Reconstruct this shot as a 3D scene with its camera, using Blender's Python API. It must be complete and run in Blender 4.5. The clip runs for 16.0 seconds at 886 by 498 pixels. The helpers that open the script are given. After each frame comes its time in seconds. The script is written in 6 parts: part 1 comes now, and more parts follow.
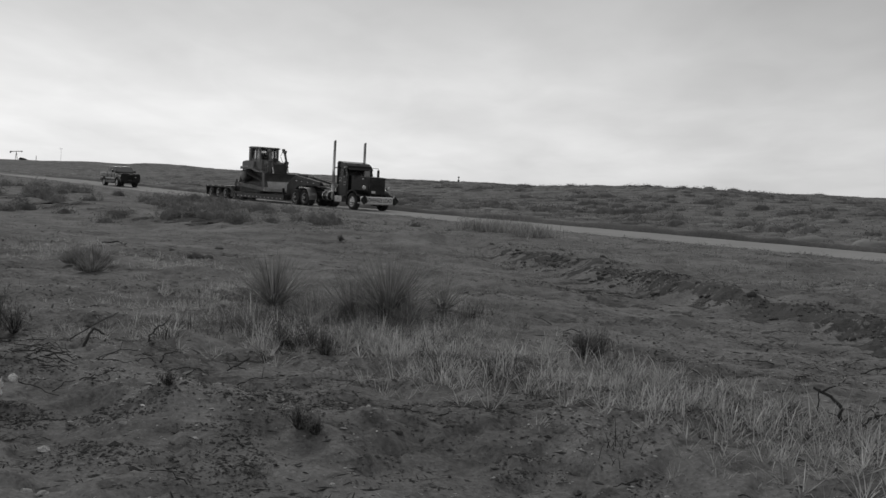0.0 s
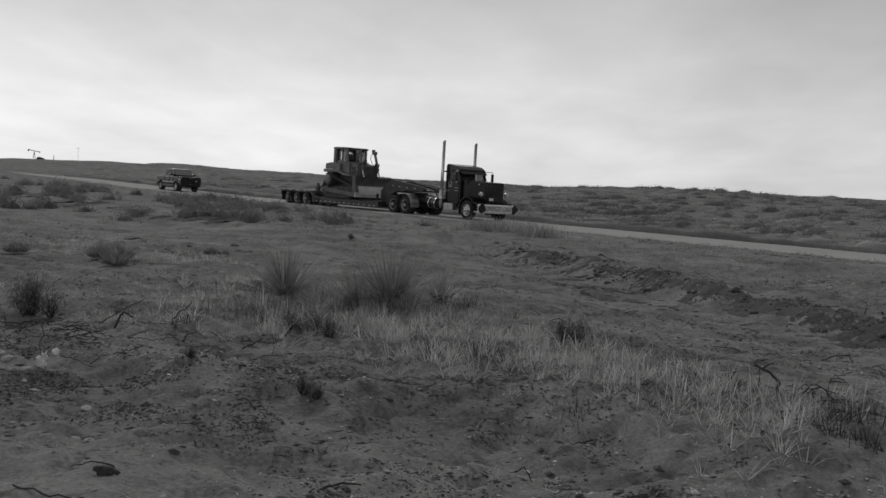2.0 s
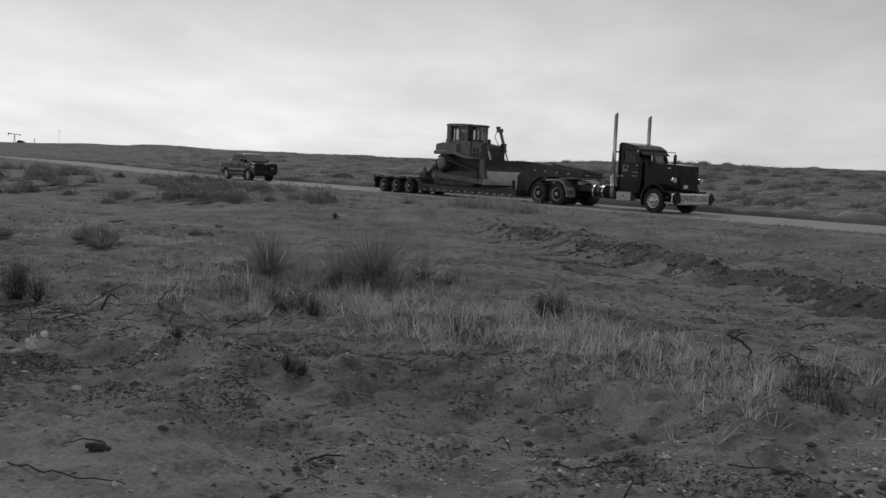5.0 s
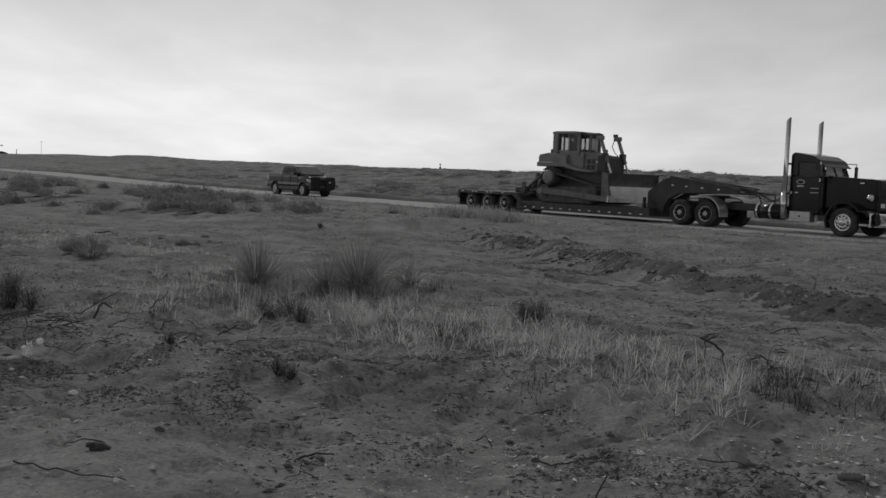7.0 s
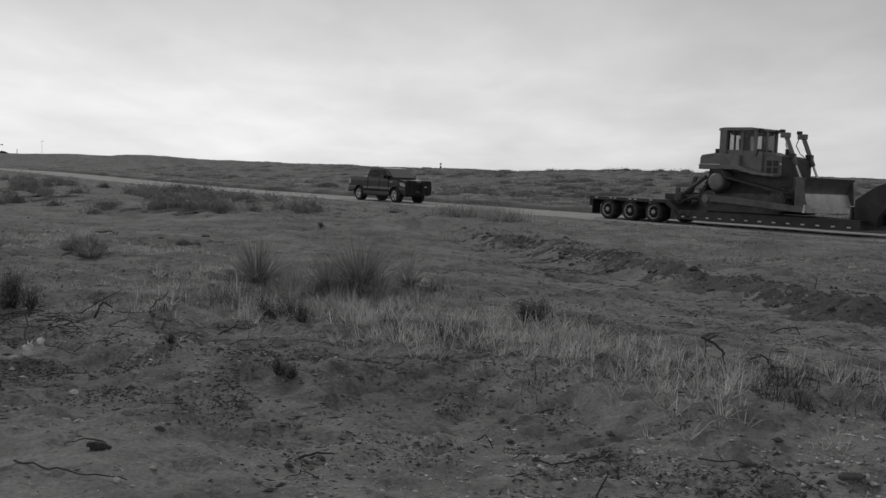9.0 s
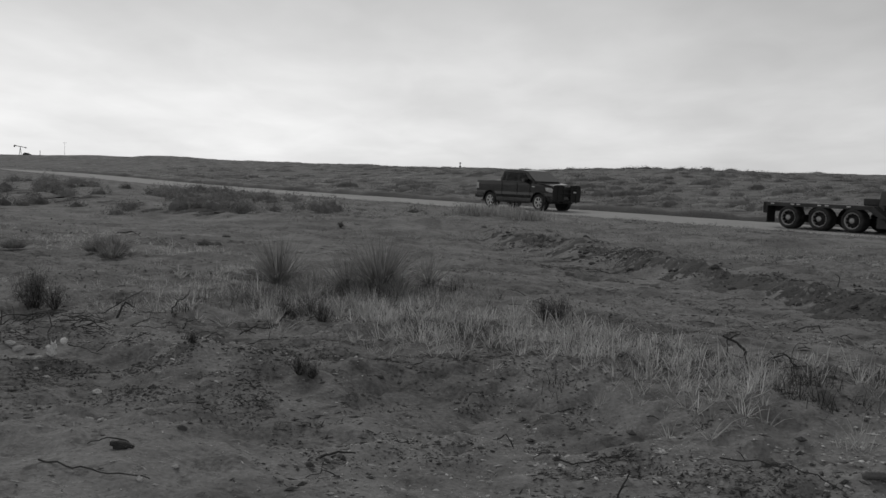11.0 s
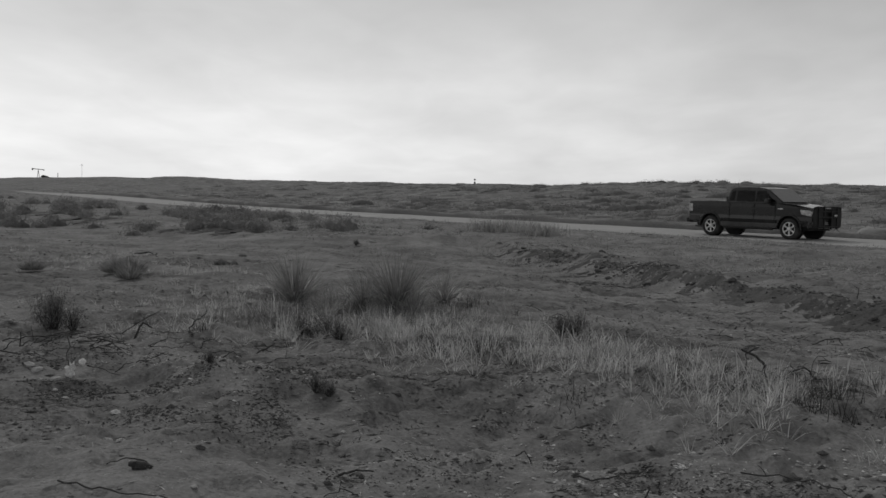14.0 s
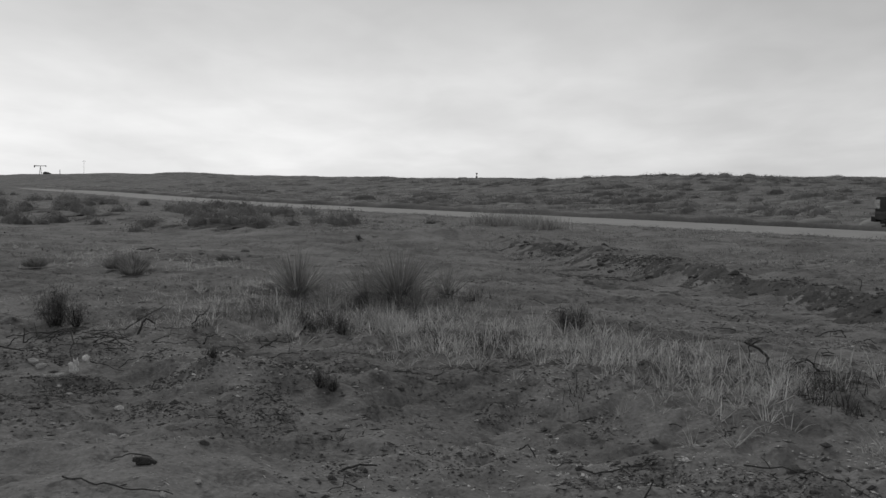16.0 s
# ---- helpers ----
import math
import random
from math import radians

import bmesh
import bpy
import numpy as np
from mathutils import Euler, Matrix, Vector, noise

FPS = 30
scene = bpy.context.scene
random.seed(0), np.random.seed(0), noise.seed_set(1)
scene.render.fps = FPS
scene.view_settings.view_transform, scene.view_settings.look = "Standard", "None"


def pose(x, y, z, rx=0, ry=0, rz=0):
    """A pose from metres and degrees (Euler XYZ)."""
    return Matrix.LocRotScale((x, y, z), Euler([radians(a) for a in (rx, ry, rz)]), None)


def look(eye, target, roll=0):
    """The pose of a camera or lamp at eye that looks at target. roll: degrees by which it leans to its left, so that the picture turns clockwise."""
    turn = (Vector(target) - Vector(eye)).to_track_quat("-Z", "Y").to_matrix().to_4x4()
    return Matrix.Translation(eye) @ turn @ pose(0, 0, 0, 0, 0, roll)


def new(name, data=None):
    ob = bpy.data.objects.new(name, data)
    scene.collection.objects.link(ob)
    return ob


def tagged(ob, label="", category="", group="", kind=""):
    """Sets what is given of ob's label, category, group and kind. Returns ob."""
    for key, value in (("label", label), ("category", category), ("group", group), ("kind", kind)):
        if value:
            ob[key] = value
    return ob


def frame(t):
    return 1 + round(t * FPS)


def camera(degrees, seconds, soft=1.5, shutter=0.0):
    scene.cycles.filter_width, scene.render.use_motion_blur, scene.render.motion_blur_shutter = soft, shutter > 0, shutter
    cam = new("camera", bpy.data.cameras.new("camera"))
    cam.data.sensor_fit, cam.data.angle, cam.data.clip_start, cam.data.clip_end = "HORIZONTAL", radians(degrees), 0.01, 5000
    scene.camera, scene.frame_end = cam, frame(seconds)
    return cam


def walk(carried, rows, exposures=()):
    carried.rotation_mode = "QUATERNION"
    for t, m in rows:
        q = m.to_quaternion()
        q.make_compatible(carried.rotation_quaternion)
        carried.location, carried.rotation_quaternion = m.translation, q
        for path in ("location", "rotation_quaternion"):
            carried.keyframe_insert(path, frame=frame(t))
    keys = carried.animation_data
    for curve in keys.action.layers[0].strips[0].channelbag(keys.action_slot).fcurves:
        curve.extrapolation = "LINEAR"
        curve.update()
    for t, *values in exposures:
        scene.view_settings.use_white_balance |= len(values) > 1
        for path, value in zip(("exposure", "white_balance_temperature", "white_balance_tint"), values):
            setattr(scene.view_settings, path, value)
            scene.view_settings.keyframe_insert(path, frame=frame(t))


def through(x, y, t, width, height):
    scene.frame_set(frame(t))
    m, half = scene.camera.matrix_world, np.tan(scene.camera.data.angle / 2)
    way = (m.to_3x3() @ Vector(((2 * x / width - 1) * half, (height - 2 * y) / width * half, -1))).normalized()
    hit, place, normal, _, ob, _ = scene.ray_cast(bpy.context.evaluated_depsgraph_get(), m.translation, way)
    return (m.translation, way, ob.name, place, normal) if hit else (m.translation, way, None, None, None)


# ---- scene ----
cam = camera(49.5, 16.0, soft=1.5)
PATH = [
    (0, look((-0.226, 1.346, 1.502), (2.084, 101.136, -4.559), 3.13)),
    (0.5, look((-0.184, 1.193, 1.509), (1.620, 100.974, -4.855), 2.75)),
    (1, look((-0.143, 1.090, 1.500), (1.300, 100.868, -4.992), 2.65)),
    (1.5, look((-0.068, 0.574, 1.508), (0.808, 100.375, -4.735), 2.72)),
    (2, look((-0.043, 0.436, 1.507), (0.800, 100.248, -4.565), 3.35)),
    (2.5, look((-0.034, 0.426, 1.507), (0.874, 100.111, -6.377), 2.81)),
    (3, look((-0.019, 0.432, 1.512), (0.811, 99.938, -8.384), 3.15)),
    (3.5, look((-0.010, 0.439, 1.517), (1.192, 99.935, -8.436), 2.79)),
    (4, look((0.001, 0.435, 1.518), (1.550, 99.976, -7.934), 2.66)),
    (6.5, look((0.000, 0.000, 1.534), (3.785, 99.644, -5.997), 2.18)),
    (7, look((0.000, 0.000, 1.534), (3.998, 99.651, -5.788), 2.24)),
    (7.5, look((0.000, 0.000, 1.534), (4.271, 99.658, -5.539), 2.32)),
    (8, look((0.000, 0.000, 1.534), (4.352, 99.672, -5.297), 2.18)),
    (8.5, look((0.000, 0.000, 1.534), (4.232, 99.670, -5.398), 1.89)),
    (9, look((0.000, 0.000, 1.534), (3.950, 99.649, -5.845), 2.22)),
    (11.5, look((0.000, 0.000, 1.534), (1.445, 99.705, -6.003), 1.76)),
    (12, look((0.000, 0.000, 1.534), (1.035, 99.729, -5.748), 1.68)),
    (12.5, look((0.000, 0.000, 1.534), (0.692, 99.770, -5.209), 1.58)),
    (13, look((0.000, 0.000, 1.534), (0.620, 99.791, -4.897), 1.37)),
    (13.5, look((0.000, 0.000, 1.534), (0.404, 99.815, -4.531), 1.06)),
    (14, look((0.000, 0.000, 1.534), (0.231, 99.829, -4.303), 1.14)),
    (14.5, look((0.000, 0.000, 1.534), (0.063, 99.828, -4.328), 1.23)),
    (15, look((0.000, 0.000, 1.534), (0.077, 99.824, -4.392), 1.17)),
    (15.5, look((0.000, 0.000, 1.534), (0.057, 99.810, -4.633), 1.03)),
    (16, look((0.000, 0.000, 1.534), (-0.000, 99.793, -4.904), 0.80)),
]
walk(cam, PATH)

# ---- light: a high bright overcast, the sun behind thin cloud ahead ----
SUN_ELEV, SUN_AZ = 38.0, -18.0     # degrees; azimuth from +y towards +x
world = bpy.data.worlds.new("overcast_sky")
scene.world = world
world.use_nodes = True


def sky():
    nt = world.node_tree
    nt.nodes.clear()
    N, L = nt.nodes.new, nt.links.new
    out, bg = N("ShaderNodeOutputWorld"), N("ShaderNodeBackground")
    tex = N("ShaderNodeTexSky")
    tex.sky_type, tex.sun_disc = "NISHITA", False
    tex.sun_elevation, tex.sun_rotation = radians(SUN_ELEV), radians(SUN_AZ)
    bw = N("ShaderNodeRGBToBW")
    L(tex.outputs[0], bw.inputs[0])
    veil = N("ShaderNodeMath")
    veil.operation = "MULTIPLY"
    veil.inputs[1].default_value = 0.012
    L(bw.outputs[0], veil.inputs[0])
    co = N("ShaderNodeTexCoord")
    sep = N("ShaderNodeSeparateXYZ")
    L(co.outputs["Generated"], sep.inputs[0])
    # brightness of the cloud layer by height above the horizon
    ramp = N("ShaderNodeValToRGB")
    el = ramp.color_ramp.elements
    stops = SKY_STOPS
    el[0].position, el[1].position = stops[0][0], stops[1][0]
    for p, v in stops[2:]:
        el.new(p)
    for e, (p, v) in zip(sorted(el, key=lambda e: e.position), stops):
        e.color = (v, v, v, 1)
    L(sep.outputs[2], ramp.inputs[0])
    # flat cloud deck: project the direction on a level sheet
    add = N("ShaderNodeMath")
    add.operation = "ADD"
    add.inputs[1].default_value = 0.16
    L(sep.outputs[2], add.inputs[0])
    div = N("ShaderNodeVectorMath")
    div.operation = "DIVIDE"
    cmb = N("ShaderNodeCombineXYZ")
    for i in range(3):
        L(add.outputs[0], cmb.inputs[i])
    L(co.outputs["Generated"], div.inputs[0])
    L(cmb.outputs[0], div.inputs[1])
    mp = N("ShaderNodeMapping")
    mp.inputs["Scale"].default_value = (0.62, 0.40, 0.0)
    mp.inputs["Rotation"].default_value = (0, 0, radians(12))
    L(div.outputs[0], mp.inputs[0])
    n1, n2 = N("ShaderNodeTexNoise"), N("ShaderNodeTexNoise")
    n1.inputs["Scale"].default_value, n1.inputs["Detail"].default_value = 1.3, 5
    n1.inputs["Roughness"].default_value = 0.52
    n2.inputs["Scale"].default_value, n2.inputs["Detail"].default_value = 4.2, 6
    n2.inputs["Distortion"].default_value = 0.5
    L(mp.outputs[0], n1.inputs[0])
    L(mp.outputs[0], n2.inputs[0])
    m1, m2 = N("ShaderNodeMapRange"), N("ShaderNodeMapRange")
    for m, lo, hi in ((m1, 0.84, 1.13), (m2, 0.94, 1.06)):
        m.inputs["From Min"].default_value, m.inputs["From Max"].default_value = 0.3, 0.7
        m.inputs["To Min"].default_value, m.inputs["To Max"].default_value = lo, hi
    L(n1.outputs[0], m1.inputs[0])
    L(n2.outputs[0], m2.inputs[0])
    k1, k2, k3 = N("ShaderNodeMath"), N("ShaderNodeMath"), N("ShaderNodeMath")
    k1.operation = k2.operation = "MULTIPLY"
    k3.operation = "ADD"
    L(m1.outputs[0], k1.inputs[0])
    L(m2.outputs[0], k1.inputs[1])
    # the cloud is thinner, and brighter, towards the sun
    dot = N("ShaderNodeVectorMath")
    dot.operation = "DOT_PRODUCT"
    e, a = radians(SUN_ELEV * 0.5), radians(SUN_AZ - 25)
    dot.inputs[1].default_value = (math.sin(a) * math.cos(e), math.cos(a) * math.cos(e), math.sin(e))
    L(co.outputs["Generated"], dot.inputs[0])
    glow = N("ShaderNodeMapRange")
    glow.inputs["From Min"].default_value, glow.inputs["From Max"].default_value = 0.2, 0.95
    glow.inputs["To Min"].default_value, glow.inputs["To Max"].default_value = 0.68, 1.04
    L(dot.outputs["Value"], glow.inputs[0])
    k0 = N("ShaderNodeMath")
    k0.operation = "MULTIPLY"
    L(k1.outputs[0], k0.inputs[0])
    L(glow.outputs[0], k0.inputs[1])
    L(k0.outputs[0], k2.inputs[0])
    L(ramp.outputs[0], k2.inputs[1])
    L(k2.outputs[0], k3.inputs[0])
    L(veil.outputs[0], k3.inputs[1])
    L(k3.outputs[0], bg.inputs[0])
    bg.inputs[1].default_value = 1.0
    L(bg.outputs[0], out.inputs[0])


SKY_STOPS = [(0.0, 0.68), (0.05, 0.72), (0.11, 0.66), (0.19, 0.50), (0.35, 0.34), (1.0, 0.22)]
sky()
sun = new("sun", bpy.data.lights.new("sun", "SUN"))
sun.data.energy, sun.data.angle, sun.data.color = 0.7, radians(12), (1.0, 0.985, 0.96)
sun.matrix_world = look((30 * math.sin(radians(SUN_AZ)), 30 * math.cos(radians(SUN_AZ)), 30 * math.tan(radians(SUN_ELEV))), (0, 0, 0))


# ---- materials (the film is black and white: all surfaces are greys) ----
def grey(name, value, rough=0.8, metal=0.0, spread=0.12, scale=4.0, fine=40.0, bump=0.0, island=0.0, rand=0.0, spec=None, dust=0.0):
    """A grey surface: base value, mottled at two scales, with relief; dust: pale dirt laid on in patches."""
    m = bpy.data.materials.new(name)
    m.use_nodes = True
    nt = m.node_tree
    N, L = nt.nodes.new, nt.links.new
    b = nt.nodes["Principled BSDF"]
    b.inputs["Roughness"].default_value, b.inputs["Metallic"].default_value = rough, metal
    if spec is not None:
        b.inputs["Specular IOR Level"].default_value = spec
    co = N("ShaderNodeTexCoord")
    n1, n2 = N("ShaderNodeTexNoise"), N("ShaderNodeTexNoise")
    for n, s, det in ((n1, scale, 4), (n2, fine, 3)):
        n.inputs["Scale"].default_value, n.inputs["Detail"].default_value = s, det
        L(co.outputs["Object"], n.inputs[0])
    a = N("ShaderNodeMath")
    a.operation = "MULTIPLY_ADD"
    a.inputs[1].default_value = 0.55
    L(n1.outputs[0], a.inputs[0])
    a2 = N("ShaderNodeMath")
    a2.operation = "MULTIPLY"
    a2.inputs[1].default_value = 0.45
    L(n2.outputs[0], a2.inputs[0])
    L(a2.outputs[0], a.inputs[2])
    r = N("ShaderNodeMapRange")
    r.inputs["From Min"].default_value, r.inputs["From Max"].default_value = 0.3, 0.7
    r.inputs["To Min"].default_value, r.inputs["To Max"].default_value = value * (1 - 2 * spread), value * (1 + 2 * spread)
    L(a.outputs[0], r.inputs[0])
    last = r.outputs[0]
    if island or rand:
        src = N("ShaderNodeNewGeometry").outputs["Random Per Island"] if island else N("ShaderNodeObjectInfo").outputs["Random"]
        w = island or rand
        q = N("ShaderNodeMapRange")
        q.inputs["To Min"].default_value, q.inputs["To Max"].default_value = 1 - w, 1 + w
        L(src, q.inputs[0])
        k = N("ShaderNodeMath")
        k.operation = "MULTIPLY"
        L(last, k.inputs[0])
        L(q.outputs[0], k.inputs[1])
        last = k.outputs[0]
    if dust:
        n3 = N("ShaderNodeTexNoise")
        n3.inputs["Scale"].default_value, n3.inputs["Detail"].default_value = 2.2, 5
        L(co.outputs["Object"], n3.inputs[0])
        q = N("ShaderNodeMapRange")
        q.inputs["From Min"].default_value, q.inputs["From Max"].default_value = 0.42, 0.68
        q.inputs["To Max"].default_value = dust
        L(n3.outputs[0], q.inputs[0])
        mx = N("ShaderNodeMix")
        L(q.outputs[0], mx.inputs[0])
        L(last, mx.inputs[2])
        mx.inputs[3].default_value = 0.16
        last = mx.outputs[0]
    L(last, b.inputs["Base Color"])
    if bump:
        bp = N("ShaderNodeBump")
        bp.inputs["Strength"].default_value, bp.inputs["Distance"].default_value = bump, 0.02
        L(a.outputs[0], bp.inputs["Height"])
        L(bp.outputs[0], b.inputs["Normal"])
    return m


def leafy(name, *args, through=0.45, **more):
    """A grey leaf that lets part of the light through."""
    m = grey(name, *args, **more)
    nt = m.node_tree
    b, out = nt.nodes["Principled BSDF"], nt.nodes["Material Output"]
    tl, mx = nt.nodes.new("ShaderNodeBsdfTranslucent"), nt.nodes.new("ShaderNodeMixShader")
    mx.inputs[0].default_value = through
    nt.links.new(b.inputs["Base Color"].links[0].from_socket, tl.inputs[0])
    nt.links.new(b.outputs[0], mx.inputs[1])
    nt.links.new(tl.outputs[0], mx.inputs[2])
    nt.links.new(mx.outputs[0], out.inputs[0])
    return m


def sandy(name):
    """Dry sand with patches of darker crusted soil, streaks of litter and fine grit."""
    m = grey(name, 0.213, 0.95, spread=0.20, scale=0.8, fine=30, bump=0.9, spec=0.1)
    nt = m.node_tree
    N, L = nt.nodes.new, nt.links.new
    b = nt.nodes["Principled BSDF"]
    last = b.inputs["Base Color"].links[0].from_socket
    co = N("ShaderNodeTexCoord")
    for size, detail, rough, lo, hi, depth in ((0.16, 6, 0.62, 0.44, 0.62, 0.92), (0.9, 9, 0.70, 0.46, 0.62, 0.74), (4.5, 8, 0.70, 0.53, 0.64, 0.64)):
        n, q, k = N("ShaderNodeTexNoise"), N("ShaderNodeMapRange"), N("ShaderNodeMath")
        n.inputs["Scale"].default_value, n.inputs["Detail"].default_value, n.inputs["Roughness"].default_value = size, detail, rough
        n.inputs["Distortion"].default_value = 0.6
        q.interpolation_type = "SMOOTHSTEP"
        q.inputs["From Min"].default_value, q.inputs["From Max"].default_value = lo, hi
        q.inputs["To Min"].default_value, q.inputs["To Max"].default_value = 1.06, depth
        k.operation = "MULTIPLY"
        L(co.outputs["Object"], n.inputs[0])
        L(n.outputs[0], q.inputs[0])
        L(last, k.inputs[0])
        L(q.outputs[0], k.inputs[1])
        last = k.outputs[0]
    # loose grit: single pale and dark grains
    for seed, lo, hi, mul in ((0.0, 0.62, 0.67, 1.25), (31.0, 0.62, 0.67, 0.68)):
        n, q, k, mp = N("ShaderNodeTexNoise"), N("ShaderNodeMapRange"), N("ShaderNodeMath"), N("ShaderNodeMapping")
        n.inputs["Scale"].default_value, n.inputs["Detail"].default_value = 46, 2
        mp.inputs["Location"].default_value = (seed, seed, 0)
        q.inputs["From Min"].default_value, q.inputs["From Max"].default_value = lo, hi
        q.inputs["To Min"].default_value, q.inputs["To Max"].default_value = 1.0, mul
        k.operation = "MULTIPLY"
        L(co.outputs["Object"], mp.inputs[0])
        L(mp.outputs[0], n.inputs[0])
        L(n.outputs[0], q.inputs[0])
        L(last, k.inputs[0])
        L(q.outputs[0], k.inputs[1])
        last = k.outputs[0]
    L(last, b.inputs["Base Color"])
    # ripples and clots a hand's width across
    n, bp = N("ShaderNodeTexNoise"), N("ShaderNodeBump")
    n.inputs["Scale"].default_value, n.inputs["Detail"].default_value, n.inputs["Roughness"].default_value = 8, 6, 0.62
    bp.inputs["Strength"].default_value, bp.inputs["Distance"].default_value = 0.45, 0.03
    L(co.outputs["Object"], n.inputs[0])
    L(n.outputs[0], bp.inputs["Height"])
    L(b.inputs["Normal"].links[0].from_socket, bp.inputs["Normal"])
    L(bp.outputs[0], b.inputs["Normal"])
    return m


SAND = sandy("sand")
ROADDIRT = grey("packed_caliche", 0.40, 0.9, spread=0.08, scale=0.5, fine=14, bump=0.3, spec=0.15)
DRYGRASS = leafy("dry_grass", 0.58, 0.75, spread=0.15, scale=1.2, fine=9, island=0.45, spec=0.2)
DEADLEAF = leafy("dead_litter", 0.075, 0.9, spread=0.2, scale=3, fine=20, island=0.6, spec=0.1)
SCRUB = leafy("scrub", 0.37, 0.85, spread=0.2, scale=0.15, fine=2, island=0.4, spec=0.1, through=0.25)
DARKSCRUB = leafy("dark_scrub", 0.255, 0.9, spread=0.2, scale=0.3, fine=3, island=0.2, spec=0.1, through=0.2)
PALESCRUB = leafy("pale_scrub", 0.33, 0.85, spread=0.2, scale=0.12, fine=2, island=0.18, spec=0.1, through=0.25)
DARKLEAF = leafy("dark_shrub_leaf", 0.20, 0.85, spread=0.2, scale=4, fine=30, island=0.4, spec=0.1, through=0.25)
YUCCA = leafy("yucca_leaf", 0.28, 0.6, spread=0.15, scale=3, fine=20, island=0.35)
STICK = grey("burnt_stick", 0.055, 0.9, spread=0.25, scale=6, fine=50, bump=0.4)
TWIG = grey("dead_twig", 0.085, 0.9, spread=0.2, scale=6, fine=50, island=0.5)
PEBBLE = grey("pebble", 0.52, 0.85, spread=0.15, scale=12, fine=60, island=0.45, bump=0.2)
CRUMB = grey("soil_crumb", 0.14, 0.95, spread=0.15, scale=8, fine=40, island=0.5, spec=0.1)
# soil of bank and ledge, darkened to hold the shade on their near faces
SHADESOIL = grey("shaded_soil_crust", 0.115, 0.95, spread=0.18, scale=3, fine=30, bump=1.0, spec=0.1)
CLOD = grey("clod", 0.115, 0.95, spread=0.2, scale=10, fine=50, bump=0.5, rand=0.2)


# ---- mesh helpers ----
def part(name, bm, material, parent=None, label="", smooth=False):
    """Links a bmesh as one mesh object under a thing or a part."""
    me = bpy.data.meshes.new(name)
    bmesh.ops.recalc_face_normals(bm, faces=bm.faces)
    bm.to_mesh(me)
    bm.free()
    if smooth:
        me.shade_smooth()
    for m in material if isinstance(material, (list, tuple)) else (material,):
        me.materials.append(m)
    ob = new(name, me)
    if parent:
        ob.parent = parent
    if label:
        tagged(ob, label)
    return ob


def raw(name, verts, faces, material, smooth=False):
    """One mesh object straight from arrays of corners and faces."""
    me = bpy.data.meshes.new(name)
    me.from_pydata(verts, [], faces)
    me.materials.append(material)
    if smooth:
        me.shade_smooth()
    me.update()
    return new(name, me)


# ---- the lie of the land ----
ROAD_A = radians(53.29)
CA, SA = math.cos(ROAD_A), math.sin(ROAD_A)
U = Vector((CA, -SA, 0))        # the way the traffic goes
AWAY = Vector((SA, CA, 0))      # across the road, away from the camera
LINE_Y = 54.65                  # where the near wheel track meets the y axis


def hashed(i, j, seed):
    v = np.sin(i * 127.1 + j * 311.7 + seed * 74.7) * 43758.5453
    return v - np.floor(v)


def value_noise(x, y, seed):
    i, j = np.floor(x), np.floor(y)
    u, v = x - i, y - j
    u, v = u * u * (3 - 2 * u), v * v * (3 - 2 * v)
    a, b = hashed(i, j, seed), hashed(i + 1, j, seed)
    c, d = hashed(i, j + 1, seed), hashed(i + 1, j + 1, seed)
    return (a + (b - a) * u) * (1 - v) + (c + (d - c) * u) * v - 0.5


def fbm(x, y, size, octaves, seed):
    total, amp, s = 0.0, 1.0, 1.0 / size
    for o in range(octaves):
        total = total + amp * value_noise(x * s + 17.3 * o, y * s - 9.1 * o, seed + o)
        amp, s = amp * 0.5, s * 2.1
    return total


def ease(lo, hi, v):
    t = np.clip((v - lo) / (hi - lo), 0, 1)
    return t * t * (3 - 2 * t)


def across(x, y):
    """Metres from the near wheel track, towards the camera."""
    return (LINE_Y - y) * CA - x * SA


def along(x, y):
    return x * CA - (y - LINE_Y) * SA


def bank_line(x):
    """Metres of the roadside bank's crest from the near wheel track."""
    return np.interp(x, [-30, -9.4, -2, 1.1, 2.1, 2.9, 3.9, 4.75, 5.3, 5.9, 12], [21, 20.4, 17, 15.2, 16.6, 17.3, 18.4, 19.5, 19.9, 20.3, 22.5])


